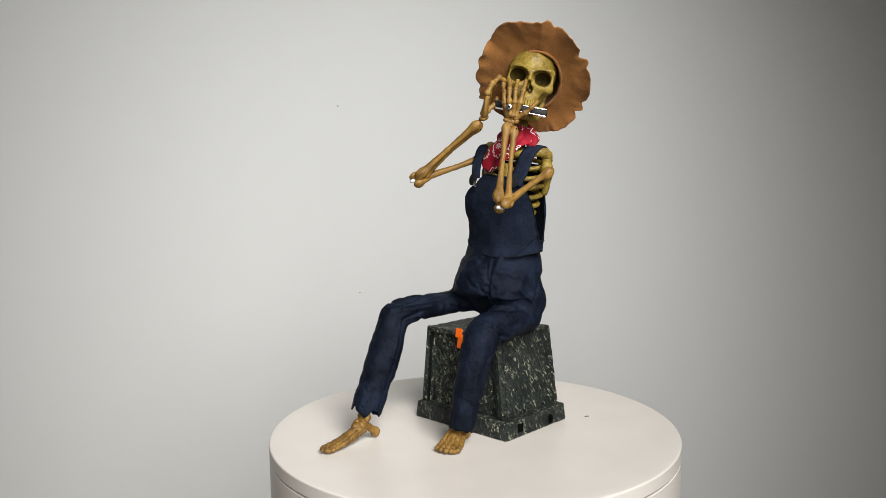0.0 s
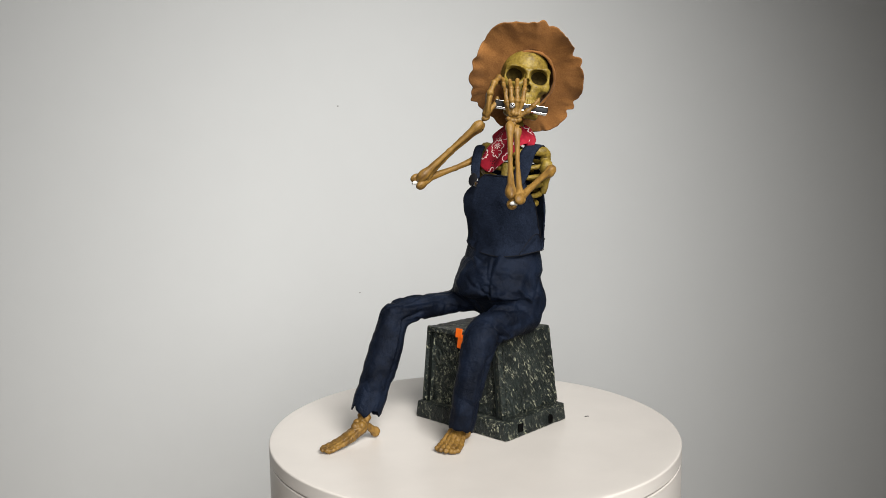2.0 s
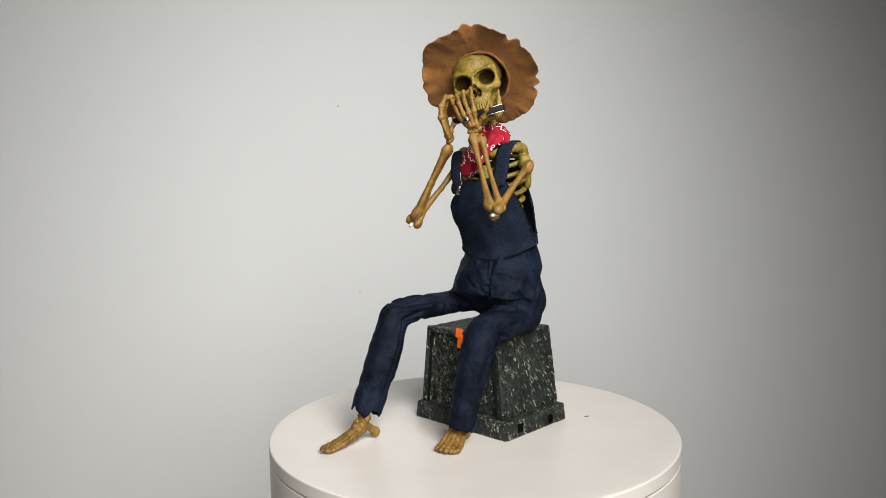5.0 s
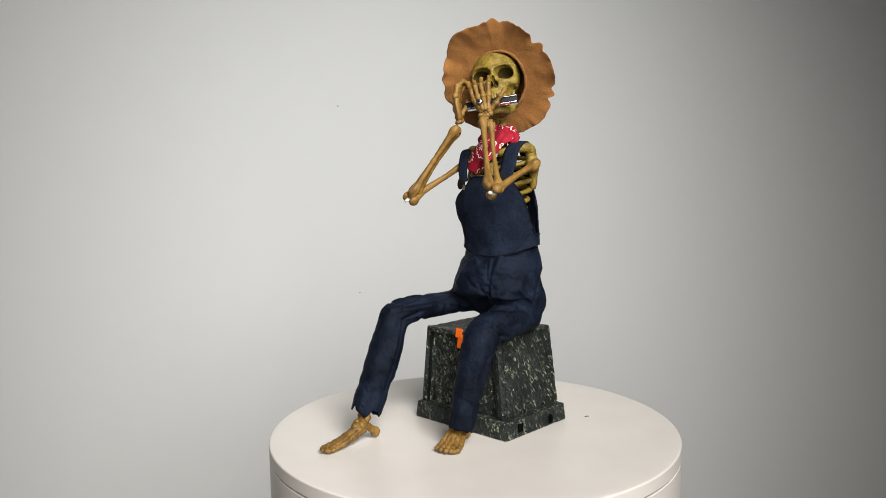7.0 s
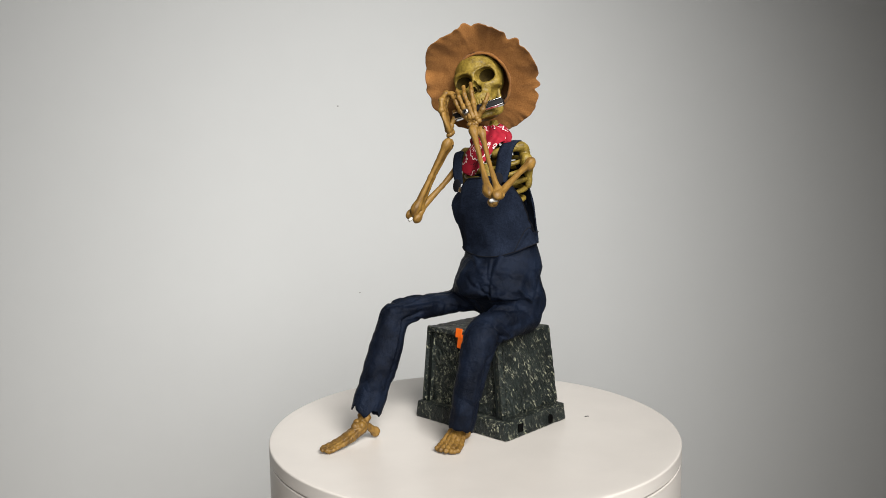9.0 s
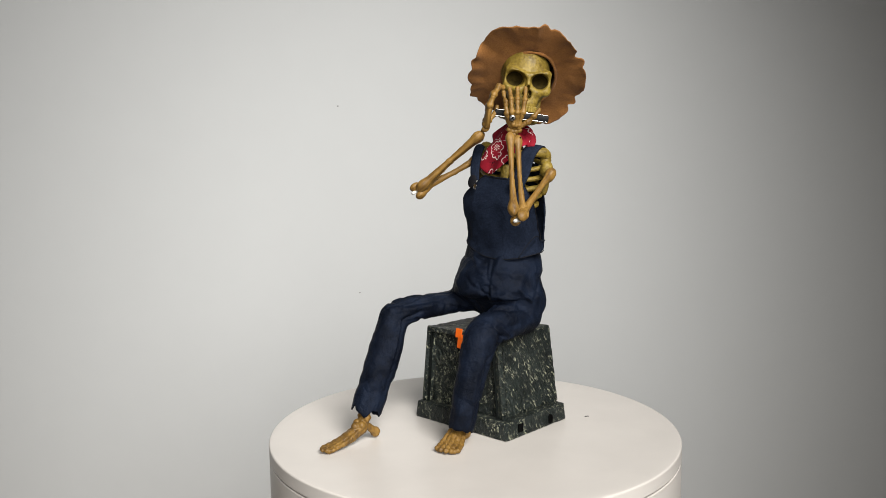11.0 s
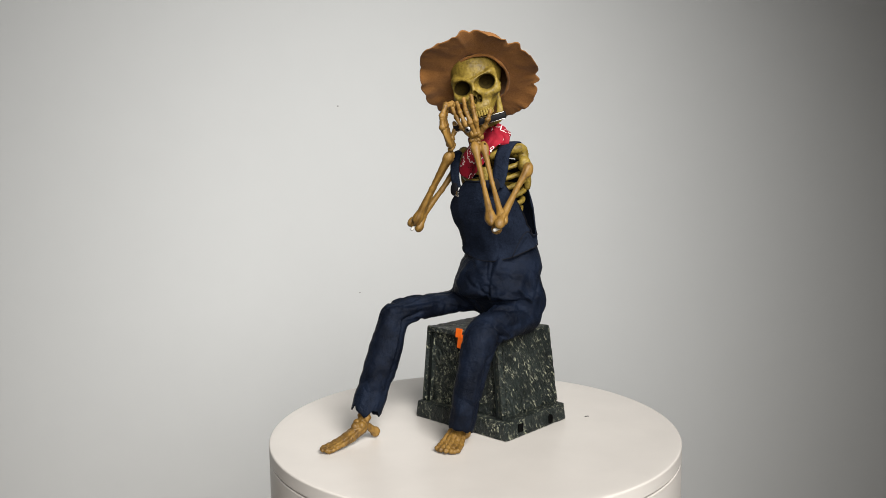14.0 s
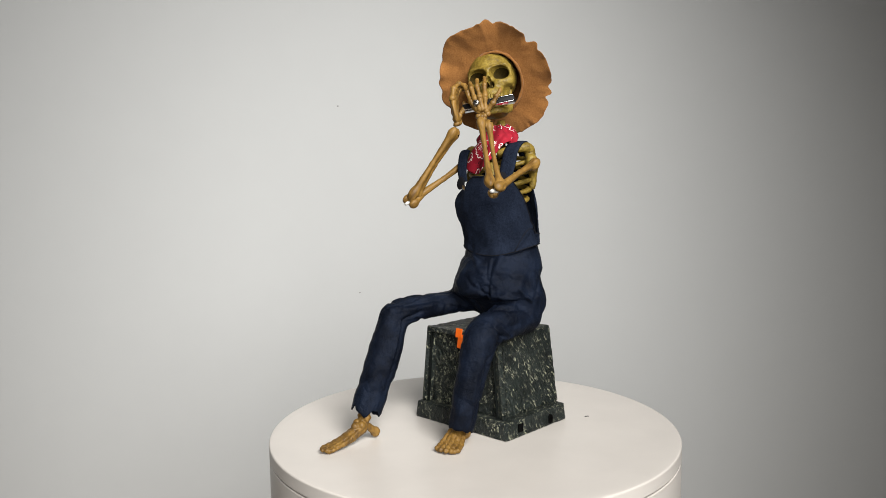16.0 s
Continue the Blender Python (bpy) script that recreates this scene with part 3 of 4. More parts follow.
def front_fingers():
    bm = bmesh.new()
    w = FACE.inverted() @ WRIST_L / MM
    wrist = (w.x, w.y - 1.0, w.z + 2.0)
    finger(bm, [(w.x - 4, -52, -6), (-18.5, -55.0, 4.5), (-21.2, -54.0, 15.5), (-24.0, -48, 23.5)], 0.0027)
    finger(bm, [(w.x - 2, -53, -5), (-14.0, -56.5, 6.5), (-16.4, -54.5, 18.5), (-18.2, -47, 27.5)], 0.0029)
    finger(bm, [(w.x + 0.5, -53, -5), (-8.6, -57, 7.0), (-10.4, -55.0, 19.5), (-11.0, -47, 29.5)], 0.0029)
    finger(bm, [(w.x + 3, -52, -5), (-3.4, -56, 7.5), (-2.8, -54.0, 19.5), (-3.0, -46, 30.5)], 0.0029)
    finger(bm, [(w.x + 3.5, -51, -7), (3.2, -53, -1.0), (8.0, -54.5, 5.0), (12.0, -52.5, 11.6)], 0.0029)
    tube(bm, mm((w.x, -51.5, -7, 6, 2.0), (w.x - 2.5, -52.5, 0, 8, 2.0), (w.x - 4.0, -54.5, 5.5, 8.5, 1.8)), 16, 4)
    for k, (dx, dz) in enumerate(((-5, 3), (-1.8, 1.5), (1.5, 2), (4.5, 3.5), (-3.4, 6.5), (0.2, 6.0), (3.4, 7), (0, -1.5))):
        ball(bm, Vector((w.x + dx, w.y - 2.0, w.z + dz)) * MM, (0.0032, 0.0030, 0.0030), 2)
    knobbly(bm, 0.0007, 420)
    ob = part("finger_bones", bm, TAN_BONE, skeleton)
    bm = bmesh.new()
    tube(bm, mm((-12.8, -55.0, 1.2, 3.1, 3.1), (-12.8, -58.4, 1.2, 3.1, 3.1), (-12.8, -59.4, 1.2, 2.2, 2.2)), 18, 2)
    screw = part("screw", bm, STEEL, ob, "round chrome screw head")
    bm = bmesh.new()
    for t in (45, 135):
        box(bm, Vector((-12.8, -59.4, 1.2)) * MM, (0.0036, 0.0007, 0.0009), Matrix.Rotation(radians(t), 4, "Y"))
    part("screw_slot", bm, HOLE_BLACK, screw)
    return ob


def back_fingers():
    bm = bmesh.new()
    w = FACE.inverted() @ WRIST_R / MM
    # the palm on edge, then the fingers that curl over to the cheek
    tube(bm, mm((w.x + 0.5, w.y, w.z + 3, 3.0, 4.0), (w.x + 1.5, -49.5, w.z + 9, 3.2, 6.5), (-36.0, -52, 0, 3.0, 7.8), (-35.5, -54, 9, 2.6, 7.5)), 16, 5)
    for dy, tip in ((-6.5, 0), (-2.0, 1.5), (2.5, 1.0), (7.0, -1.5)):
        finger(bm, [(w.x + 1.0, w.y - 1.5 + dy * 0.45, w.z + 8), (-36.2, -53 + dy, 10), (-33.8, -52.5 + dy * 0.9, 20.5 + tip * 0.5), (-29.5, -47 + dy * 0.7, 28.0 + tip), (-24.6, -41 + dy * 0.5, 27.5 + tip)], 0.0034)
    finger(bm, [(-33.5, -46, -4), (-29.5, -43.5, 2), (-27.5, -43, 9)], 0.0026)
    for k in range(7):
        ball(bm, Vector((w.x + 0.5 + 0.8 * (k % 3), w.y - 4 + 2.2 * (k % 4), w.z + 3 + 1.4 * k)) * MM, (0.0036, 0.0030, 0.0030), 2)
    knobbly(bm, 0.0007, 420)
    return part("finger_bones", bm, TAN_BONE, skeleton)


HEAD_PARTS += [front_fingers(), back_fingers()]


# -- hat --
HAT = pose(0.0034, -0.006, 0.0425, -51, 0, 0)


# how far the brim reaches (degrees, share), and the tears and tips of its edge (degrees, depth, width)
BRIM_REACH = ((-180, 1.05), (-150, 1.045), (-130, 1.075), (-103, 0.95), (-85, 0.97), (-60, 0.95), (-42, 0.92), (-15, 0.965), (0, 0.985), (30, 0.98), (45, 0.985), (65, 0.93), (95, 0.92), (130, 0.93), (150, 1.03), (180, 1.05))
BRIM_TEARS = ((-38, -0.085, 4), (-30.5, 0.03, 4), (-24, -0.04, 3), (16, -0.06, 3), (21, 0.03, 2.5), (26.5, -0.08, 3), (-80, -0.045, 4), (-88, 0.02, 4),
              (-150, -0.035, 3), (-162, -0.03, 6), (-177, -0.045, 4), (164, -0.05, 4), (151, 0.05, 2.2), (146, -0.03, 3))


def hat():
    thing = empty("hat", Matrix())
    tagged(thing, "floppy brown felt hat with ragged brim worn on the skull", "hat")
    count, steps = 220, 26

    def brim_point(k, i, lift):
        w = 2 * math.pi * i / count
        s = k / steps
        c, q = math.cos(w), math.sin(w)
        n1 = noise.noise(Vector((c * 1.7, q * 1.7, 0.3)))
        n2 = noise.noise(Vector((c * 4.6, q * 4.6, 7.1)))
        n3 = noise.noise(Vector((c * 13.0, q * 13.0, 3.7)))
        inner = Vector((27.2 * c, (33.5 if q > 0 else 33.0) * q))
        deg = (math.degrees(w) + 180) % 360 - 180
        edge = float(np.interp(deg, *zip(*BRIM_REACH))) + 0.016 * n3
        for at, cut, wide in BRIM_TEARS:
            edge += cut * math.exp(-((deg - at + 180) % 360 - 180) ** 2 / (wide * wide))
        outer = Vector((59.0 * c, 67.5 * q)) * edge
        flat = inner.lerp(outer, s)
        from_fold = abs((deg + 92 + 180) % 360 - 180)
        fold = -8.0 * s * math.exp(-from_fold / 34.0) + 3.0 * s * max(0.0, -c) ** 2
        wave = 3.0 * math.sin(3.0 * w + 1.0 + 3.0 * n1) * s ** 1.6 + 1.6 * math.sin(9.0 * w + 4.0 * n2) * s ** 6 + 3.0 * n2 * s ** 4
        crease = 2.2 * noise.noise(Vector((c * 3, q * 3, s * 1.8))) * s + 0.5 * noise.noise(Vector((flat.x * 0.12, flat.y * 0.12, 5.0))) + fold
        bowl = -3.0 * s * s + 5.0 * s * max(0.0, q)
        return Vector((flat.x, flat.y, wave + crease + bowl + lift)) * MM

    bm = bmesh.new()
    layers = [[[bm.verts.new(brim_point(k, i, lift)) for i in range(count)] for k in range(steps + 1)] for lift in (-0.6, 0.6)]
    for rows in layers:
        bridge(bm, rows, (False, False))
    bridge(bm, [layers[0][-1], layers[1][-1]], (False, False))
    bridge(bm, [layers[0][0], layers[1][0]], (False, False))
    brim = part("brim", bm, FELT, thing, "ruffled brown felt brim with torn edge")
    bm = bmesh.new()
    prof = smooth_path([(28.0, 33.8, -1.0), (30.5, 34.5, 8), (32.5, 35.0, 20), (32.0, 34.0, 32), (27.0, 29.0, 38.5), (16, 17, 41), (2, 2, 39)], 5)
    rings = []
    for a, b, z in prof:
        rings.append([bm.verts.new(Vector((a * math.cos(w), (b if math.sin(w) > 0 else b - 0.6 * a / 29) * math.sin(w), z + 1.6 * noise.noise(Vector((2.5 * math.cos(w), 2.5 * math.sin(w), z * 0.07))))) * (MM * (1 + 0.05 * noise.noise(Vector((2 * math.cos(w), 2 * math.sin(w), z * 0.05)))))) for w in (2 * math.pi * i / 72 for i in range(72))])
    bridge(bm, rings, (False, True))
    part("crown", bm, FELT, thing, "soft rounded brown felt crown")
    bm = bmesh.new()
    loop = []
    for i in range(97):
        w = 2 * math.pi * i / 96
        loop.append((27.0 * math.cos(w) * MM, (33.0 if math.sin(w) > 0 else 32.4) * math.sin(w) * MM, (-1.8 + 0.7 * math.sin(5 * w)) * MM, (1.5 + 0.4 * math.sin(9 * w)) * MM, (1.5 + 0.3 * math.sin(13 * w)) * MM))
    tube(bm, loop, 10, 1, Vector((0, 0, 1)), (False, False))
    part("band", bm, FELT, thing, "rolled felt seam round the hat's opening")
    for ob in thing.children:
        ob.data.transform(HAT)
    return thing


hat_ob = hat()


def harmonica():
    thing = empty("harmonica", Matrix())
    tagged(thing, "small black and chrome harmonica held at the skull's mouth", "harmonica")
    bm = bmesh.new()
    box(bm, Vector((0, -41.5, 4.2)) * MM, (0.0535, 0.0085, 0.0058), None, 0.0009)
    part("comb", bm, BLACK_PLASTIC, thing, "glossy black harmonica comb")
    for s in (-1, 1):
        bm = bmesh.new()
        box(bm, Vector((0, -41.6, 4.2 + s * 3.30)) * MM, (0.0520, 0.0080, 0.0009), None, 0.0004)
        box(bm, Vector((0, -45.7, 4.2 + s * 3.20)) * MM, (0.0520, 0.0008, 0.0010), None, 0.0003)
        part("cover_plate", bm, CHROME, thing, "bright chrome cover plate")
    for ob in thing.children:
        ob.data.transform(pose(-0.0026, 0, 0))
    return thing


harp_ob = harmonica()


# -- cloth folds --
SEAT_FOLDS = [  # from, to (mm), height, width
    (28, -26, 182, 31, -34, 161, -1.8, 2.2), (31, -34, 161, 31, -42, 134, -2.4, 2.6), (36, -23, 180, 33, -34, 159, 1.8, 4), (5, -29, 178, 29, -38, 155, 1.2, 4),
    (24, -33, 128, -20, -30, 141, -1.6, 5), (-2, -36, 160, 25, -32, 165, 1.8, 6), (25, -34, 130, 62, -8, 143, -1.6, 4), (30, -36, 134, 58, -14, 153, 1.3, 5), (27, -35, 140, 50, -20, 166, -1.5, 5),
    (38, -28, 165, 54, -11, 160, 1.6, 5), (57, -18, 147, 65, -8, 135, 2.8, 2.4), (58, -11, 154, 64, -5, 141, -2.0, 2.2)]
HIP_FOLDS = [
    (57, 12, 180, 58, 14, 156, -1.0, 2), (58, 14, 156, 65, -3, 136, -1.4, 2.4), (37, -45, 131, 52, -31, 130, -2.6, 3.5), (52, -31, 130, 64, -12, 133, -2.2, 4),
    (42, -36, 140, 56, -23, 135, 1.6, 4), (-1, -30, 169, -10, -37, 151, 1.2, 5), (45, -18, 177, 55, -3, 168, -1.0, 6), (19, -41, 154, 30, -42, 136, -1.2, 3),
    (24, -31, 172, 28, -34, 150, -1.6, 1.6), (28, -34, 150, 23, -33, 126, -1.8, 1.8), (30, -33, 170, 33, -36, 140, 0.9, 3)]
KNEE_FOLDS = [
    (58, -59, 115, 59, -51, 105, -3.2, 2.6), (59, -51, 105, 60, -44, 97, -2.4, 2.4), (60, -53, 116, 60, -42, 106, 2.2, 2.2), (57, -34, 103, 60, -54, 100, 1.8, 2.4),
    (58, -38, 98, 58, -56, 96, -2.4, 2.6), (51, -65, 118, 58, -58, 110, 1.2, 4), (55, -78, 84, 55, -86, 47, 1.0, 5), (58, -66, 94, 55, -76, 58, -1.0, 4), (62, -26, 114, 61, -51, 113, -1.4, 3)]
SHIN_FOLDS = [
    (-32, -94, 115, -29, -109, 82, -1.6, 2.0), (-29, -109, 82, -33, -130, 30, -1.4, 2.0), (-33, -98, 114, -30, -114, 81, 1.2, 2.2), (-33, -92, 117, -26, -76, 123, -2.6, 2.6),
    (-36, -91, 132, -25, -50, 134, -2.0, 3.5), (-36, -66, 137, 21, -43, 145, 1.2, 4), (-20, -55, 127, 28, -42, 138, -2.0, 3.5), (-31, -86, 127, -24, -63, 129, 1.6, 2.6),
    (-42, -106, 121, -33, -94, 125, -1.2, 4), (-35, -105, 108, -33, -95, 115, -1.4, 3), (-41, -125, 78, -39, -139, 53, 0.9, 6)]


def folds(p, rows, normals=None):
    """Sum of the cloth's folds at the places p (mm): rounded ridges, sharper valleys."""
    p = np.atleast_2d(np.array(p, float))
    out = np.zeros(len(p))
    for row in rows:
        a, b = np.array(row[0:3], float), np.array(row[3:6], float)
        h = np.clip((p - a) @ (b - a) / ((b - a) @ (b - a)), 0, 1)
        off = p - a - h[:, None] * (b - a)
        if normals is not None:   # lines lie on the cloth: depth counts little
            off = off - 0.75 * normals * (off * normals).sum(1)[:, None]
        d = np.linalg.norm(off, axis=1) / (1.1 * row[7])
        out += row[6] * (np.exp(-1.4 * d * d) if row[6] > 0 else np.exp(-1.8 * np.sqrt(d * d + 0.03)))
    return out


# -- torso: ribs, spine, bib --
def shell(bm, point, count, steps, thick):
    """A cloth shell: point(i, s) runs round and from the hem s=0 to the rim s=1."""
    outer = [[bm.verts.new(point(2 * math.pi * i / count, k / steps, 0.0)) for i in range(count)] for k in range(steps + 1)]
    inner = [[bm.verts.new(point(2 * math.pi * i / count, k / steps, thick)) for i in range(count)] for k in range(steps + 1)]
    bridge(bm, outer, (False, False))
    bridge(bm, inner, (False, False))
    bridge(bm, [outer[-1], inner[-1]], (False, False))
    bridge(bm, [outer[0], inner[0]], (False, False))


def ease(x, a, b):
    t = min(max((x - a) / (b - a), 0.0), 1.0)
    return t * t * (3 - 2 * t)


def rim_height(w):
    """Height of the bib's upper edge; w is the angle from the front, in degrees."""
    d = abs((w + 180) % 360 - 180)
    if 0 < w % 360 < 100:   # the figure's left side is cut lower
        return 99.0 - 61.0 * min(max((d - 30) / 46, 0.0), 1.0)
    if d <= 100:
        return 99.0 - 47.0 * min(max((d - 40) / 45, 0.0), 1.0)
    low = 38.0 if w % 360 < 180 else 52.0
    return low + (114.0 - low) * ease(d, 100, 112)


def bib_point(w, s, inset):
    """w: 0 at the figure's left, turning to the back."""
    deg = math.degrees(w) + 90.0
    top = rim_height(deg)
    front = max(0.0, -math.sin(w))
    hem = 27.0 - 12.0 * front ** 2.2
    z = hem + (top - hem) * s
    rows = ((0, 43, 33, 2.0), (25, 42.5, 33, 2.0), (50, 40.5, 31.5, 0.5), (72, 42.5, 31, -1.5), (90, 38.5, 28, -1.0), (100, 36, 26, 0.0), (120, 34, 24, 3.0))
    zs = [r[0] for r in rows]
    a, b, y0 = (float(np.interp(z, zs, [r[c] for r in rows])) for c in (1, 2, 3))
    puff = 4.0 * front * ease(z, 20, 70) * (1 - ease(z, 78, 100))
    q = Vector((math.cos(w) * 1.8, math.sin(w) * 1.8, z * 0.03))
    fold = 1.6 * noise.fractal(q * 1.4, 1.0, 2.0, 3) + 0.8 * noise.noise(Vector((math.cos(w) * 3.2 + z * 0.03, math.sin(w) * 3.2 - z * 0.02, 4.0)))
    slack = 6.0 * max(0.0, math.cos(w - radians(206))) ** 2 * ease(z, 30, 62) * (1 - ease(z, 80, 102))
    flat = Vector((2.0 + a * math.cos(w), y0 + b * math.sin(w), z))
    fold += folds(flat[:], ((24, -26, 22, 41, -6, 50, 1.8, 2.6), (28, -28, 20, 44, -8, 44, -1.5, 2.6), (-8, -33, 18, -6, -32, 48, -1.2, 3.0), (-30, -22, 26, -20, -28, 55, 1.2, 4.0), (10, -33, 40, 30, -22, 70, -1.0, 5.0)))[0]
    a *= 1.0 - 0.10 * max(0.0, math.sin(w)) ** 0.5
    hug = -1.2 * (1 - ease(z, hem, hem + 10))
    trim = (4.4 + 4.2 * ease(z, 84, 114)) * max(0.0, math.cos(w - radians(27))) ** 2
    corner = 3.5 * math.exp(-((deg - 92) / 16) ** 2) * ease(z, 22, 38)
    k = 1.0 + (puff + fold + slack + corner - hug - trim - inset) / 36.0
    return Vector((2.0 + a * k * math.cos(w), y0 + b * k * math.sin(w), z)) * MM


def strap(bm, rows, half, thick):
    path = smooth_path(rows, 8)
    rings = []
    for k, p in enumerate(path):
        here = Vector(p[:3])
        ahead = (Vector(path[min(k + 1, len(path) - 1)][:3]) - Vector(path[max(k - 1, 0)][:3])).normalized()
        u = (Vector((1, 0, 0)) - ahead * ahead.x).normalized()
        v = ahead.cross(u)
        wide = half * p[3]
        rings.append([bm.verts.new((here + u * (wide * a) + v * (thick * b + 0.5 * a * a)) * MM) for a, b in ((-1, -1), (-0.5, -1.1), (0, -1.15), (0.5, -1.1), (1, -1), (1, 1), (0.5, 1.1), (0, 1.15), (-0.5, 1.1), (-1, 1))])
    bridge(bm, rings)


def torso_parts():
    bm = bmesh.new()
    shell(bm, bib_point, 180, 34, 1.3)
    bib = part("bib", bm, DENIM, overalls, "navy bib front with open sides")
    for s, rows in ((-1, ((-28, -31, 93, 0.8), (-31, -27, 106, 0.85), (-34, -16, 122, 0.9), (-35, -4, 128, 0.9), (-33, 12, 126, 1), (-29, 25, 110, 1))),
                    (1, ((17, -31, 92, 1.2), (19.5, -26, 106, 1.4), (20.5, -17.5, 123.5, 1.4), (22.5, -4, 133.0, 1.4), (23, 10, 130, 1.4), (24, 25, 110, 1.3)))):
        bm = bmesh.new()
        strap(bm, rows, 5.6, 0.7)
        part("strap", bm, DENIM, bib, "navy shoulder strap")
    # seam tubes: shade of the stitched grooves put in as dark colour
    def on_bib(path, r):
        bm = bmesh.new()
        tube(bm, [(*bib_point(radians(w), s, -0.25), r * MM, r * MM) for w, s in path], 8, 3)
        return part("seam", bm, DARK_CLOTH, bib, "stitched seam with its groove's shade as dark colour")
    on_bib([(-58, 0.03), (-48, 0.18), (-38, 0.36), (-28, 0.58), (-20, 0.80), (-14, 0.98)], 0.42)
    on_bib([(w, 0.985) for w in range(-136, 16, 4)], 0.5)
    on_bib([(w, 0.02) for w in range(-190, 100, 5)], 0.5)
    for x, y, z, t in ((-30.5, -32, 92, 25), (16.5, -34.5, 95, -12)):
        bm = bmesh.new()
        tube(bm, [(0, 0, -0.0012, 0.0052, 0.0064), (0, 0, 0.0004, 0.0056, 0.0068), (0, 0, 0.0012, 0.0046, 0.0058)], 26, 2)
        button = part("button", bm, DARK_CLOTH, bib, "black round strap fastener")
        button.data.transform(pose(x * MM, y * MM, z * MM, 80, 0, -t))
    bm = bmesh.new()
    box(bm, Vector((-25.5, -35.2, 87.5)) * MM, (0.0042, 0.0012, 0.0050), pose(0, 0, 0, 0, 20, -20), 0.0004)
    part("clasp", bm, CHROME, bib, "small bright metal strap clasp")
    bm = bmesh.new()
    tube(bm, mm((0, -21, 112, 5, 2.5), (0, -22, 95, 4, 2.5), (0, -21, 70, 3.5, 2.5)), 12, 4)
    cage = part("ribcage", bm, GOLD_BONE, skeleton, "gold plastic rib cage seen beside the bib")
    TORSO_PARTS.append(cage)
    for s in (-1, 1):
        for k, z in enumerate((116, 106, 96, 86, 76, 66, 56, 47)):
            a, b = 32 - 0.5 * min(k, 5) ** 2 * 0.35 - 1.6 * max(0, k - 3), 21 - 0.3 * k
            arc = []
            for j in range(13):
                w = radians(92 - 172 * j / 12)
                arc.append((s * (a * math.cos(w)) + 0.5, 1 + b * math.sin(w), z + 3 - 13 * (j / 12) ** 1.2, 2.5, 3.3))
            bm = bmesh.new()
            tube(bm, mm(*arc), 10, 2, Vector((0, 0, 1)))
            knobbly(bm, 0.0008, 240, k + 7 * s)
            part("rib", bm, GOLD_BONE, cage)
    bm = bmesh.new()
    for s, end in ((-1, SHOULDER_R), (1, SHOULDER_L)):
        e = end / MM
        tube(bm, mm((s * 4, -14, 121, 4, 4), (s * 18, -10, 125, 4.2, 4.2), (s * 31, -2, 127, 5.2, 5.0), (s * 33, 3, 123, 5.8, 5.8), (s * 34, 2, 115, 4.6, 5.2)), 14, 5, Vector((0, 0, 1)))
        ball(bm, Vector((e.x - s * 9, e.y + 10, e.z + 1)) * MM, (0.0064, 0.0070, 0.0085), 3)
        tube(bm, mm((e.x - s * 8, e.y + 12, e.z, 6, 5), (s * 36, 4, 100, 4.5, 4), (s * 34, 6, 84, 3.2, 3)), 12, 4)
    knobbly(bm, 0.0009, 200)
    TORSO_PARTS.append(part("collarbone", bm, GOLD_BONE, skeleton, "gold shoulder and collar bones"))
    bm = bmesh.new()
    for k in range(20):
        z = 2 + 7.9 * k
        x, y = -2.0 * z / 158, 10 + 2.2 * z / 158
        ball(bm, Vector((x, y, z)) * MM, (0.0072, 0.0062, 0.0036), 2)
        ball(bm, Vector((x, y + 6, z)) * MM, (0.002, 0.005, 0.0024), 1)
    tube(bm, mm((0, 10, 0, 4.2, 4.2), (-2, 12, 158, 4.2, 4.2)), 10, 4)
    TORSO_PARTS.append(part("spine", bm, GOLD_BONE, skeleton))
    return bib


bib_ob = torso_parts()


def bandana():
    def point(w, s, inset):
        front = max(0.0, -math.sin(w + 0.5))
        hem = 134.0 - 34.0 * front ** 2.2
        z = 152.0 + (hem - 152.0) * s
        r = 10.0 + 10.5 * min(s * 1.8, 1.0) + 8.5 * front * s
        pleat = 2.6 * math.sin(6 * w + 5 * s) * s + 3.4 * noise.noise(Vector((math.cos(w) * 2.2, math.sin(w) * 2.2, s * 1.6)))
        k = r + pleat - inset
        return Vector((-3.0 + 1.02 * k * math.cos(w), 3.0 + 0.98 * k * math.sin(w) - 6.0 * front * s, z + 3.0 * noise.noise(Vector((math.cos(w) * 1.5, math.sin(w) * 1.5, 2.0))))) * MM
    thing = empty("bandana", Matrix())
    tagged(thing, "red and white paisley bandana tied round the neck bones", "bandana")
    bm = bmesh.new()
    shell(bm, point, 120, 30, 0.9)
    part("cloth", bm, BANDANA, thing)
    bm = bmesh.new()
    ball(bm, Vector((11, 3, 140)) * MM, (0.0085, 0.0080, 0.0080), 3)
    tube(bm, mm((12, 2, 143, 4, 3), (17, -3, 139, 6, 2.4), (19, -8, 132, 4.5, 1.2)), 16, 5)
    knobbly(bm, 0.002, 160)
    part("knot", bm, BANDANA, thing)
    return thing


scarf_ob = bandana()


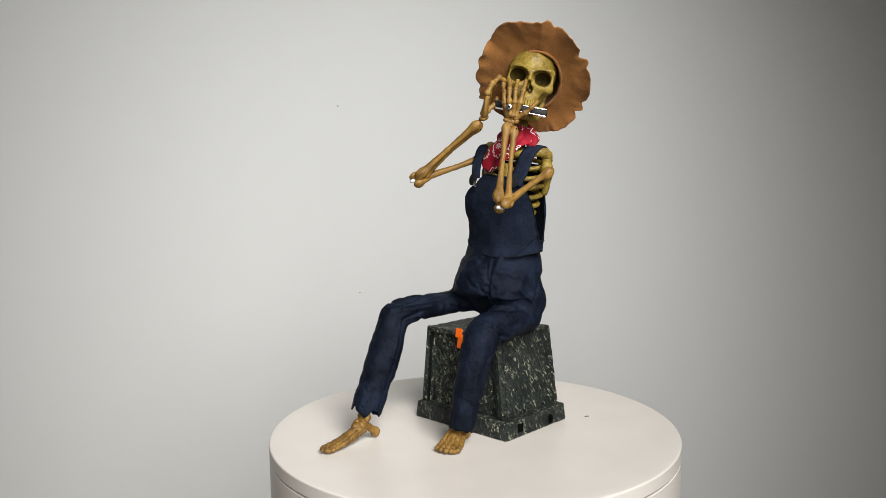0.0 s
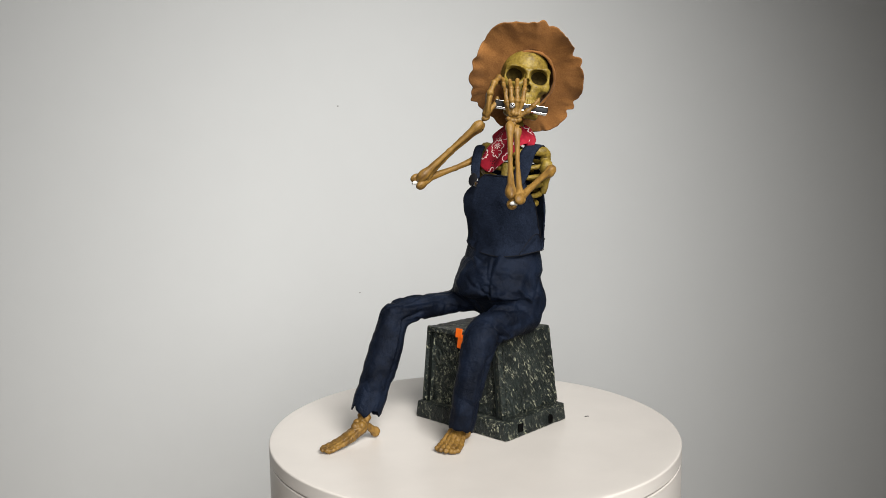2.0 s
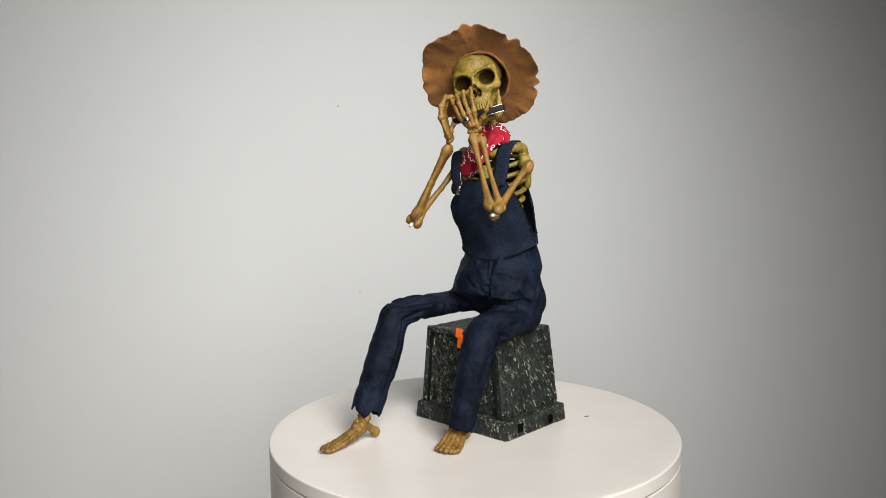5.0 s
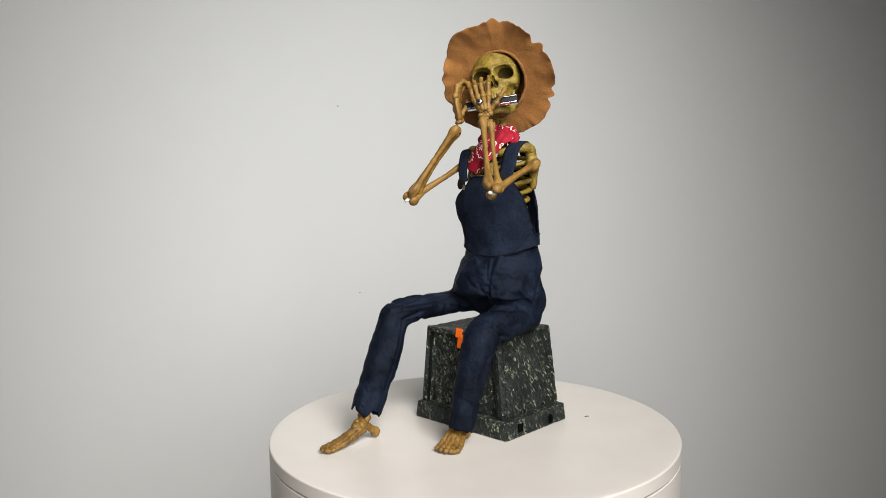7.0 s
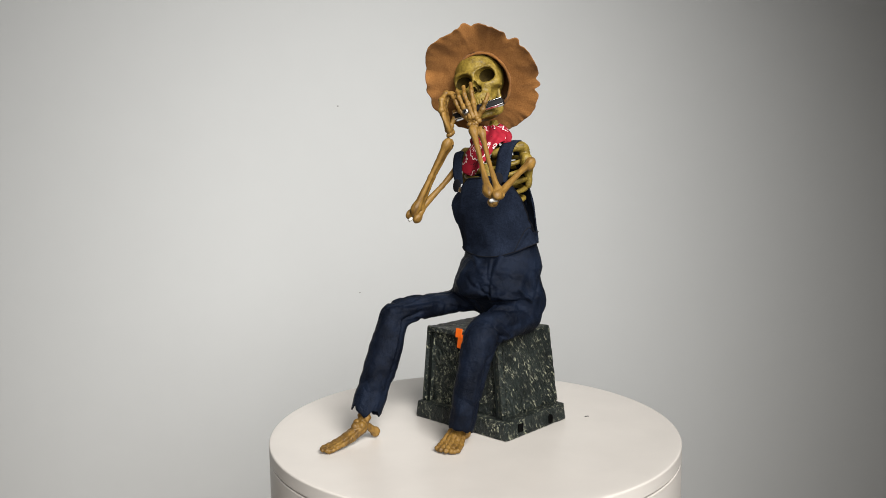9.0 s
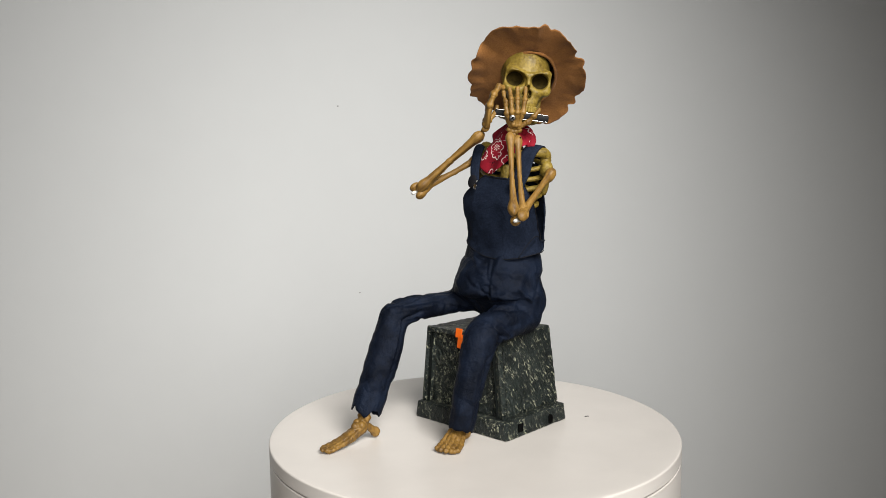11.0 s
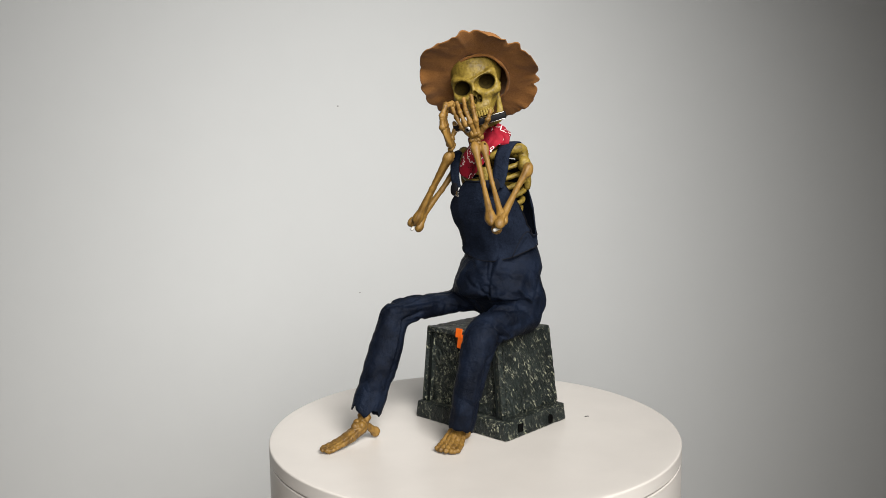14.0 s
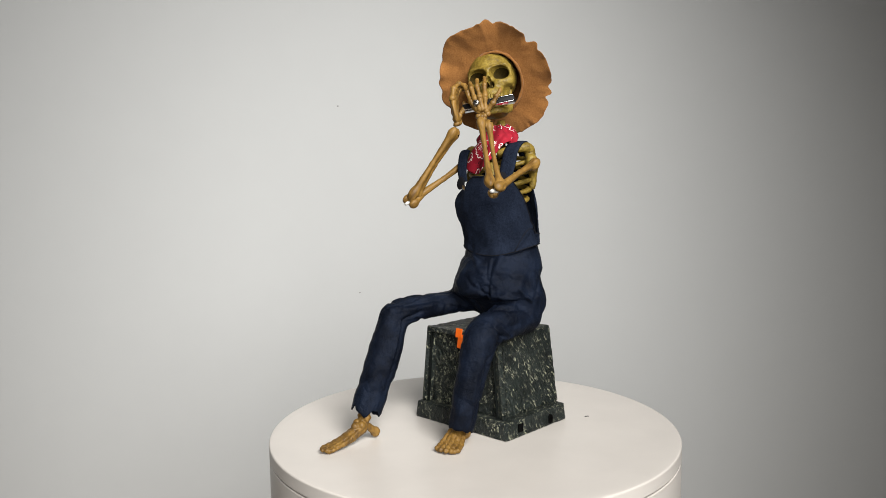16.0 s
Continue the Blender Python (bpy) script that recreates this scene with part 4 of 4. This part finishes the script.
# -- trousers --
def ragged_cuff(rows, count, seed, teeth, depth):
    """A thin sleeve whose lower edge is torn into points."""
    bm = bmesh.new()
    path = smooth_path(rows, 8)
    rings, back = [], []
    for k, p in enumerate(path):
        here = Vector(p[:3])
        ahead = (Vector(path[min(k + 1, len(path) - 1)][:3]) - Vector(path[max(k - 1, 0)][:3])).normalized()
        u = (Vector((1, 0, 0)) - ahead * ahead.x).normalized()
        v = ahead.cross(u)
        for loops, thin in ((rings, 0.0), (back, 0.0009)):
            loop = []
            for i in range(count):
                w = 2 * math.pi * i / count
                f = (i / count * teeth + seed + 0.25 * noise.noise(Vector((math.cos(w) * 2, math.sin(w) * 2, seed)))) % 1.0
                size = 0.55 + 0.9 * noise.noise(Vector((math.cos(w) * 1.3 + 5, math.sin(w) * 1.3, seed)))
                point = depth * size * (1.0 - 2.0 * abs(f - 0.5)) * (k / (len(path) - 1)) ** 3
                flare = 0.0012 * noise.noise(Vector((math.cos(w) * 2.4, math.sin(w) * 2.4, here.z * 60 + seed)))
                loop.append(bm.verts.new(here + u * ((p[3] - thin + flare) * math.cos(w)) + v * ((p[4] - thin + flare) * math.sin(w)) + ahead * point))
            loops.append(loop)
    bridge(bm, rings, (False, False))
    bridge(bm, back, (False, False))
    bridge(bm, [rings[-1], back[-1]], (False, False))
    return bm


SEAT_STACK = ((99, 20, 9, 28, 28), (112, 20, 12, 36, 25), (126, 13.5, 9, 49.0, 32), (133, 10.5, 6, 52.5, 38), (139, 9.2, 2.5, 53.0, 44.5), (153, 9.8, 2, 47.6, 43), (164, 9.8, 3, 45.5, 38.3), (173, 9.8, 4, 43.5, 35.2), (180, 11.3, 4, 38, 30), (186, 15, 7, 30, 23))
NEAR_LEG = ((37, 4, 116, 25, 19), (41.5, -22, 114.5, 20.0, 18), (42.5, -44, 111.5, 19.0, 17.5), (41, -58, 104, 18.5, 17.5), (40.5, -66, 91, 17, 17), (40, -72, 74, 15.2, 15), (38.5, -79, 50, 14.2, 14), (38.1, -81.5, 40, 13.2, 13))
FAR_LEG = ((-24, 4, 129, 22, 14.5), (-35, -29, 126, 20, 11.7), (-43, -63.5, 124.6, 18.5, 13.4), (-49, -89, 120, 16.5, 15.5), (-49.0, -98.6, 106, 15.4, 15.9), (-47.8, -107.4, 86, 17.2, 17.0), (-48.0, -119.2, 60, 17.0, 16.5), (-48.6, -124.7, 48, 15.2, 15.2))


def trousers():
    def limb(p, rows):
        out = np.full(len(p), 60.0)
        path = np.array(smooth_path(rows, 4))
        lo, hi = path[:, :3].min(0) - 34, path[:, :3].max(0) + 34
        near = np.all((p > lo) & (p < hi), axis=1)
        q, best = p[near], np.full(near.sum(), 60.0)
        for a, b in zip(path, path[1:]):
            way = b[:3] - a[:3]
            h = np.clip((q - a[:3]) @ way / (way @ way), 0, 1)
            off = q - a[:3] - h[:, None] * way
            rx, rv = a[3] + h * (b[3] - a[3]), a[4] + h * (b[4] - a[4])
            ax, av = off[:, 0] / rx, np.hypot(off[:, 1], off[:, 2]) / rv
            best = np.minimum(best, (np.hypot(ax, av) - 1.0) * np.minimum(rx, rv))
        out[near] = best
        return out

    def shape(p):
        z = [r[0] for r in SEAT_STACK]
        cx, cy, a, b = (np.interp(p[:, 2], z, [r[c] for r in SEAT_STACK]) for c in (1, 2, 3, 4))
        d = (np.hypot((p[:, 0] - cx) / a, (p[:, 1] - cy) / b) - 1.0) * np.minimum(a, b)
        d = np.maximum(d, np.maximum(99 - p[:, 2], p[:, 2] - 186))
        return join(join(d, limb(p, NEAR_LEG), 5), limb(p, FAR_LEG), 4)
    bm = cast(shape, (-72, -156, 6), (74, 58, 190), 1.4)
    bm.normal_update()
    places = np.array([v.co[:] for v in bm.verts]) / MM
    normals = np.array([v.normal[:] for v in bm.verts])
    rise = 1.8 * folds(places, SEAT_FOLDS + HIP_FOLDS + KNEE_FOLDS + SHIN_FOLDS, normals)
    for v, r in zip(bm.verts, rise):
        q = v.co * 40
        q = q + Vector((noise.noise(q), noise.noise(q + Vector((9, 0, 0))), noise.noise(q + Vector((0, 9, 0))))) * 0.5
        sharp = max(0.0, 1.0 - 5.0 * abs(noise.noise(q * 1.05 + Vector((4, 4, 4))))) * max(0.0, 0.3 + noise.noise(q * 0.5))
        crumple = 1.0 * noise.noise(q) + 0.6 * noise.noise(q * 2.3) + 0.2 * noise.noise(q * 6.0) - 3.0 * sharp
        v.co += v.normal * ((r + crumple) * MM)
    ob = part("trousers", bm, SATIN, overalls, "navy creased trousers with bent knees")
    cuffs = [part("cuff", ragged_cuff(mm((38.5, -79.5, 48, 12.4, 12.2), (37.9, -83, 33, 13.4, 13.2), (37.3, -87, 17, 11.4, 11.4)), 120, 0.3, 6, 0.004), SATIN, ob, "ragged cuff end"),
             part("cuff", ragged_cuff(mm((-48.4, -120.9, 56, 13.8, 13.6), (-48.5, -127.2, 43.5, 16.1, 16.1), (-48.5, -133.2, 30.5, 15.6, 15.6)), 120, 0.6, 5, 0.017), SATIN, ob, "cuff torn into points")]
    for o in (ob, *cuffs):
        o.data.transform(BASE.inverted() @ SEAT)
    bm = bmesh.new()

    def waist_point(w, s, inset):
        z = -10 + 40 * s
        a, b = (float(np.interp(z, (-10, 2, 14, 30), c)) for c in ((40, 43.0, 41.0, 37.2), (32, 35.5, 32.6, 28.8)))
        front = max(0.0, -math.sin(w))
        f = 1.0 * noise.noise(Vector((math.cos(w) * 2.5, math.sin(w) * 2.5, z * 0.03))) + 1.4 * front * math.sin(w * 9 + z * 0.05) * ease(z, -6, 20) * 0.6
        f += 1.6 * max(0.0, math.cos(w - radians(207))) ** 2 - 0.6 * max(0.0, math.cos(w - radians(27))) ** 2
        return Vector((0.4 + (a + f - inset) * math.cos(w), 1.1 + (b + f - inset) * math.sin(w), z)) * MM
    shell(bm, waist_point, 150, 26, 1.2)
    return part("waist", bm, SATIN, overalls, "gathered navy waist")


waist_ob = trousers()


def foot(toe, heel, ankle, seed, spread, slim):
    """A bony foot: five jointed toes over a thin sole, tarsal bones, heel spur and two shin bones."""
    a, b, c = Vector(toe), Vector(heel), Vector(ankle)
    way = (a - b).normalized()
    side = Vector((-way.y, way.x, 0))
    length = (a - b).length / MM
    top = Vector(((c - b).dot(way), (c - b).dot(side), c.z)) / MM

    def shape(p):
        d = strut(p, (0.26 * length, 0, 13), (0.50 * length, 0, 8.5), 6.0 * slim)
        for s in (-1, 0, 1):   # the sole between the toes
            d = join(d, strut(p, (0.45 * length, s * spread * 0.9, 6.5), (0.93 * length, s * spread * 1.5, 2.6), 2.4), 1.5)
        for k in range(5):
            o = k - 2
            far = length * (1.0 - 0.022 * o * o - 0.02 * (o == 2))
            knots = [(f * far, o * spread * wide, z) for f, wide, z in ((0.34, 0.62, 16.0), (0.56, 0.80, 9.8), (0.76, 0.95, 5.8), (0.88, 1.0, 4.6), (0.985, 1.02, 3.6))]
            toe_bone = strut(p, knots[0], knots[1], 2.2 * slim)
            for m, (u, v) in enumerate(zip(knots[1:], knots[2:])):
                toe_bone = join(toe_bone, strut(p, u, v, (2.3 - 0.15 * m) * slim), 0.6)
            for m, u in enumerate(knots):
                toe_bone = join(toe_bone, blob(p, u, (2.7 * slim, 2.55 * slim, (2.8 - 0.12 * m) * slim)), 0.9)
            d = join(d, toe_bone, 0.5)
        for f, o, z, r in ((0.30, -4, 19, 4.6), (0.30, 4, 18, 4.6), (0.38, 0, 17.5, 4.4), (0.22, 0, 22, 6.0), (0.20, -4.5, 24.5, 4.6), (0.20, 4.5, 24.5, 4.6)):
            d = join(d, blob(p, (f * length, o * slim, z), (r * slim, r * slim, r * slim)), 0.8)
        d = join(d, strut(p, (0.20 * length, 0, 18), (0.02 * length, 0, 7.5), 4.0 * slim), 2.5)
        d = join(d, blob(p, (-0.01 * length, 0, 6.2), (5.4 * slim, 5.4 * slim, 6.0 * slim)), 2)
        for s in (-1, 1):
            d = join(d, strut(p, (0.20 * length, s * 4.2 * slim, 25), (top.x, top.y + s * 4.0, top.z), 2.9 * slim), 1.2)
        return np.maximum(d, 0.3 - p[:, 2])
    bm = cast(shape, (-12, -19, -1), (length + 8, 19, 60), 0.75, 1)
    knobbly(bm, 0.0005, 320, seed)
    turned = Matrix((way, side, Vector((0, 0, 1)))).transposed().to_4x4()
    bmesh.ops.transform(bm, matrix=BASE.inverted() @ Matrix.Translation(b) @ turned, verts=bm.verts)
    return part("foot", bm, TAN_BONE, skeleton)


foot((-0.1440, -0.0835, 0), (-0.0995, -0.0365, 0), SEAT @ Vector((-0.047, -0.126, 0.055)), 1.0, 3.4, 0.90)
foot((-0.0265, -0.0850, 0), (-0.0085, -0.0400, 0), SEAT @ Vector((0.038, -0.080, 0.055)), 4.0, 5.1, 1.08)


# ---- how the figure sways ----
def between(rows, t):
    """The values of rows at t, eased between them."""
    times = [r[0] for r in rows]
    k = max(i for i in range(len(times)) if times[i] <= t + 1e-6)
    if k == len(rows) - 1:
        return np.array(rows[k][1:], float)
    p0, p1, p2, p3 = (np.array(rows[min(max(i, 0), len(rows) - 1)][1:], float) for i in (k - 1, k, k + 1, k + 2))
    h = times[k + 1] - times[k]
    before = times[k] - times[k - 1] if k else h
    after = times[k + 2] - times[k + 1] if k + 2 < len(rows) else h
    m1, m2 = (p2 - p0) / (h + before) * h, (p3 - p1) / (h + after) * h
    flat1, flat2 = (p1 - p0) * (p2 - p1) <= 0, (p2 - p1) * (p3 - p2) <= 0
    m1, m2 = np.where(flat1, 0, m1), np.where(flat2, 0, m2)
    s = (t - times[k]) / h
    return p1 * (2 * s ** 3 - 3 * s ** 2 + 1) + m1 * (s ** 3 - 2 * s ** 2 + s) + p2 * (3 * s ** 2 - 2 * s ** 3) + m2 * (s ** 3 - s ** 2)


def turn(angles):
    rx, ry, rz = (radians(a) for a in angles)
    return Matrix.Rotation(rz, 4, "Z") @ Matrix.Rotation(rx, 4, "X") @ Matrix.Rotation(ry, 4, "Y")


def joint(a, b, ref, swing, la, lb):
    """The elbow between a and b: on the side of ref, swung round the line a to b."""
    way = b - a
    d = min(way.length, (la + lb) * 0.999)
    way.normalize()
    s = (la * la - lb * lb + d * d) / (2 * d)
    out = (ref - way * ref.dot(way)).normalized()
    out = Matrix.Rotation(radians(swing), 3, way) @ out
    return a + way * s + out * math.sqrt(max(la * la - s * s, 1e-8))


def along(a, b, flat):
    """A pose at a with z towards b and y near flat."""
    z = (b - a).normalized()
    x = flat.cross(z).normalized()
    y = z.cross(x)
    return Matrix.Translation(a) @ Matrix((x, y, z)).transposed().to_4x4()


def motions():
    # seconds; turn of the chest, turn of the head (degrees), swing of the elbows
    first = [(0, -1.5, 7.7, -29.5, -6.5, 15.5, -11.3, -5, -31),
             (0.3, 8.6, 5.8, -26.8, 17.1, 5.6, -9.5, 11, -35),
             (0.5, 9.1, -0.5, -29.8, 16.6, -6.9, -18.3, 16, -30),
             (0.7, 4.6, -4.9, -28.2, 5.4, -13.3, -21.7, 18, -21),
             (1, -2.3, -1.8, -28, -12.3, -9.8, -24.9, 11, -19),
             (1.2, 4.3, -4.7, -25.6, 0.2, -13.7, -22, 20, -19),
             (1.5, 9.1, 2.1, -23.4, 17.1, -4.1, -10.5, 18, -29),
             (1.8, 5.8, 9.5, -22.6, 11.2, 13, 0, 1, -29),
             (2, -1.7, 6, -22.5, -8, 12.5, -3.1, 1, -23),
             (2.3, -1, 4.2, -29.3, -12.7, 12, -12.7, 2, -31)]
    second = [(2.5, 1.9, 9.7, -27.3, 4.7, 18.1, -4.4, -5, -32),
             (2.8, -2.3, 6.1, -28.5, -6.5, 16.5, -7.7, -3, -32),
             (3, 0.5, 8.8, -22.3, 2, 17.4, 1.6, -2, -25),
             (3.3, 3, 9.6, -24.8, 3.9, 18.5, -1.7, -5, -29),
             (3.5, 1.3, 9.8, -23, 4.7, 18.2, 1.7, -3, -28),
             (3.8, 1.5, 8.7, -26, 3.1, 19.7, -3.3, -3, -31),
             (4, 6.5, 7.1, -28.6, 16.5, 6.9, -10.7, 8, -34),
             (4.2, 9.7, 0.9, -31.1, 17.6, -2.5, -16.4, 17, -29)]
    swing_one = [(4.4, 4.2, -3.3, -27.7, 4.6, -10, -19.9, 16, -22.1),
             (4.7, -1, -1, -27.6, -8.7, -7.4, -22.3, 10.8, -20.6),
             (4.95, 4, -3.2, -25.8, 0.7, -10.3, -20.2, 17.5, -20.6),
             (5.25, 7.6, 1.9, -24.1, 13.3, -3.1, -11.5, 16, -28.1),
             (5.55, 5.1, 7.5, -23.5, 8.9, 9.7, -3.7, 3.3, -28.1),
             (5.8, -0.5, 4.9, -23.4, -5.5, 9.4, -6, 3.3, -23.6),
             (6.05, 6.7, -0.8, -26.8, 10.3, -6.5, -16.8, 16, -27.3)]
    third = [(6.3, 4.9, -4.4, -26.7, 4.6, -11.5, -22.9, 19, -21),
             (6.5, -0.8, -3, -30.1, -9.8, -12.5, -28.3, 11, -19),
             (6.8, -2.3, 4.7, -29.8, -13.9, 6.4, -17.6, 1, -27),
             (7, -1.3, -1.2, -26.4, -15.4, -5.1, -18.1, 10, -19),
             (7.2, -2.9, 1.2, -30.4, -15.3, 4, -20.8, 5, -20),
             (7.5, -2.7, 0.2, -26, -16.9, -2.6, -18, 8, -19)]
    fourth = [(7.8, 6.4, -3.8, -22.3, 7.4, -7.2, -19.2, 19, -24),
             (8, 6.1, -4.3, -27.6, 10, -12.1, -21.7, 18, -24),
             (8.2, 2.4, -5, -29, -0, -13.1, -24.5, 17, -20),
             (8.5, 1.3, -4.1, -27.4, -7.4, -14.2, -26.4, 14, -17),
             (8.8, 0.3, -3.7, -28.6, -5.3, -10.3, -26.4, 16, -20),
             (9, 0.4, -4, -24, -7, -13.9, -22.2, 17, -16),
             (9.2, 4.9, -3.7, -22.1, 9.5, -8, -17.2, 19, -25)]
    swing_two = [(9.4, 6.7, -0.8, -26.8, 10.3, -6.5, -16.8, 16, -27.3),
             (9.65, 4.7, -2.7, -27.6, 4, -8.7, -21.8, 16, -21.3),
             (9.9, 6.4, 0.4, -24.2, 11.4, -5.2, -14.4, 16.8, -26.6),
             (10.15, 2.5, -4, -27.3, 4.3, -7.4, -21.2, 15.3, -22.8),
             (10.4, 5.7, 0.3, -24.9, 11.7, -4.7, -14.8, 16, -27.3),
             (10.55, 7.9, 2.9, -23.2, 13, -0.8, -10.4, 14.5, -30.3),
             (10.8, 3.7, 7.4, -24.9, 10.3, 8.8, -6.6, 4.8, -31.1),
             (11.05, 1.9, 7.2, -23.2, 2.6, 12.7, -2.9, 1, -25.1)]
    fifth = [(11.3, -2.4, 2.7, -31.1, -15.4, 5.5, -19.3, 3, -23),
             (11.5, -1.4, 8.4, -28.5, -5, 16.1, -9.2, -5, -33),
             (11.8, 7.5, 5.1, -28.1, 17, 5.4, -11, 10, -37),
             (12, 8.4, -0.9, -29.2, 14.8, -7.5, -18.6, 16, -31),
             (12.2, 9.7, 5.2, -24.8, 17.3, 2.9, -10.1, 15, -32),
             (12.5, 2, 10.3, -22.8, 8.2, 17.2, 1.6, -3, -27),
             (12.8, 0.5, 0.9, -26.8, -14.8, 2.9, -15.7, 10, -16),
             (13, 2.2, -4.5, -25.3, -5.7, -14.6, -21.9, 17, -17)]
    sixth = [(13.2, 5.5, -2.8, -23, 11.2, -5.9, -14.2, 21, -27),
             (13.5, 1.4, -4.7, -28.6, -2.6, -14.1, -26.9, 16, -19),
             (13.8, 4.6, -3.5, -23.2, 10.4, -7.8, -16.4, 19, -28),
             (14, 7.9, -1.5, -27, 13, -8.6, -17.5, 18, -28),
             (14.2, 5.3, -4.1, -28.1, 4.6, -11.6, -24.2, 18, -20),
             (14.5, 7.5, 0, -23.5, 14.5, -6.9, -14.3, 19, -27),
             (14.8, 2.4, -5.8, -27.7, 5, -9.9, -23.4, 17, -22)]
    seventh = [(15, 2.7, -5.6, -25.5, 2.6, -15.1, -21.4, 20, -22),
             (15.2, 6.6, -0.1, -24.4, 14.9, -6.3, -14.8, 18, -28),
             (15.3, 9.5, 3.4, -22.2, 16.6, -1, -9, 16, -32),
             (15.5, 4, 9.4, -24.5, 13.1, 11.7, -3.9, 3, -33),
             (15.7, 1.5, 9.1, -22.2, 2.8, 17, 1, -2, -25),
             (15.8, -1.2, 5, -24.2, -11.4, 9.9, -7.3, 3, -24),
             (16, -1.7, -1.9, -25.1, -15.3, -8.1, -19.8, 11, -16)]
    rows_all = first + second + swing_one + third + fourth + swing_two + fifth + sixth + seventh
    paths = {ob: [] for ob in (bib_ob, waist_ob, scarf_ob, skull_ob, hat_ob, harp_ob, upper_r, upper_l, fore_r, fore_l, *TORSO_PARTS, *HEAD_PARTS)}
    back = BASE.inverted()
    for step in range(161):
        t = step / 10
        now = between(rows_all, t)
        torso = Matrix.Translation(PIVOT) @ turn(now[:3])
        head = Matrix.Translation(torso @ NECK) @ turn(now[3:6])
        face = head @ FACE
        for ob in (bib_ob, *TORSO_PARTS):
            paths[ob].append((t, back @ torso))
        paths[waist_ob].append((t, back @ Matrix.Translation(PIVOT) @ turn(0.5 * (now[:3] + np.array((3.0, 2.0, -27.0))))))
        paths[scarf_ob].append((t, torso))
        for ob in (skull_ob, *HEAD_PARTS):
            paths[ob].append((t, back @ face))
        for ob in (hat_ob, harp_ob):
            paths[ob].append((t, face))
        for shoulder, wrist, ref, swing, upper, fore, reach in ((SHOULDER_R, WRIST_R, Vector((-1.0, -0.3, -0.6)), now[6], upper_r, fore_r, FORE_R), (SHOULDER_L, WRIST_L, Vector((0.1, -1.0, -0.6)), now[7], upper_l, fore_l, FORE_L)):
            a, b = torso @ shoulder, head @ wrist
            mid = joint(a, b, ref, swing, UPPER, reach)
            bend = (mid - a).cross(b - mid)
            paths[upper].append((t, back @ along(a, mid, bend.cross(mid - a))))
            paths[fore].append((t, back @ along(mid, b, bend)))
    for ob, rows in paths.items():
        walk(ob, rows)


motions()
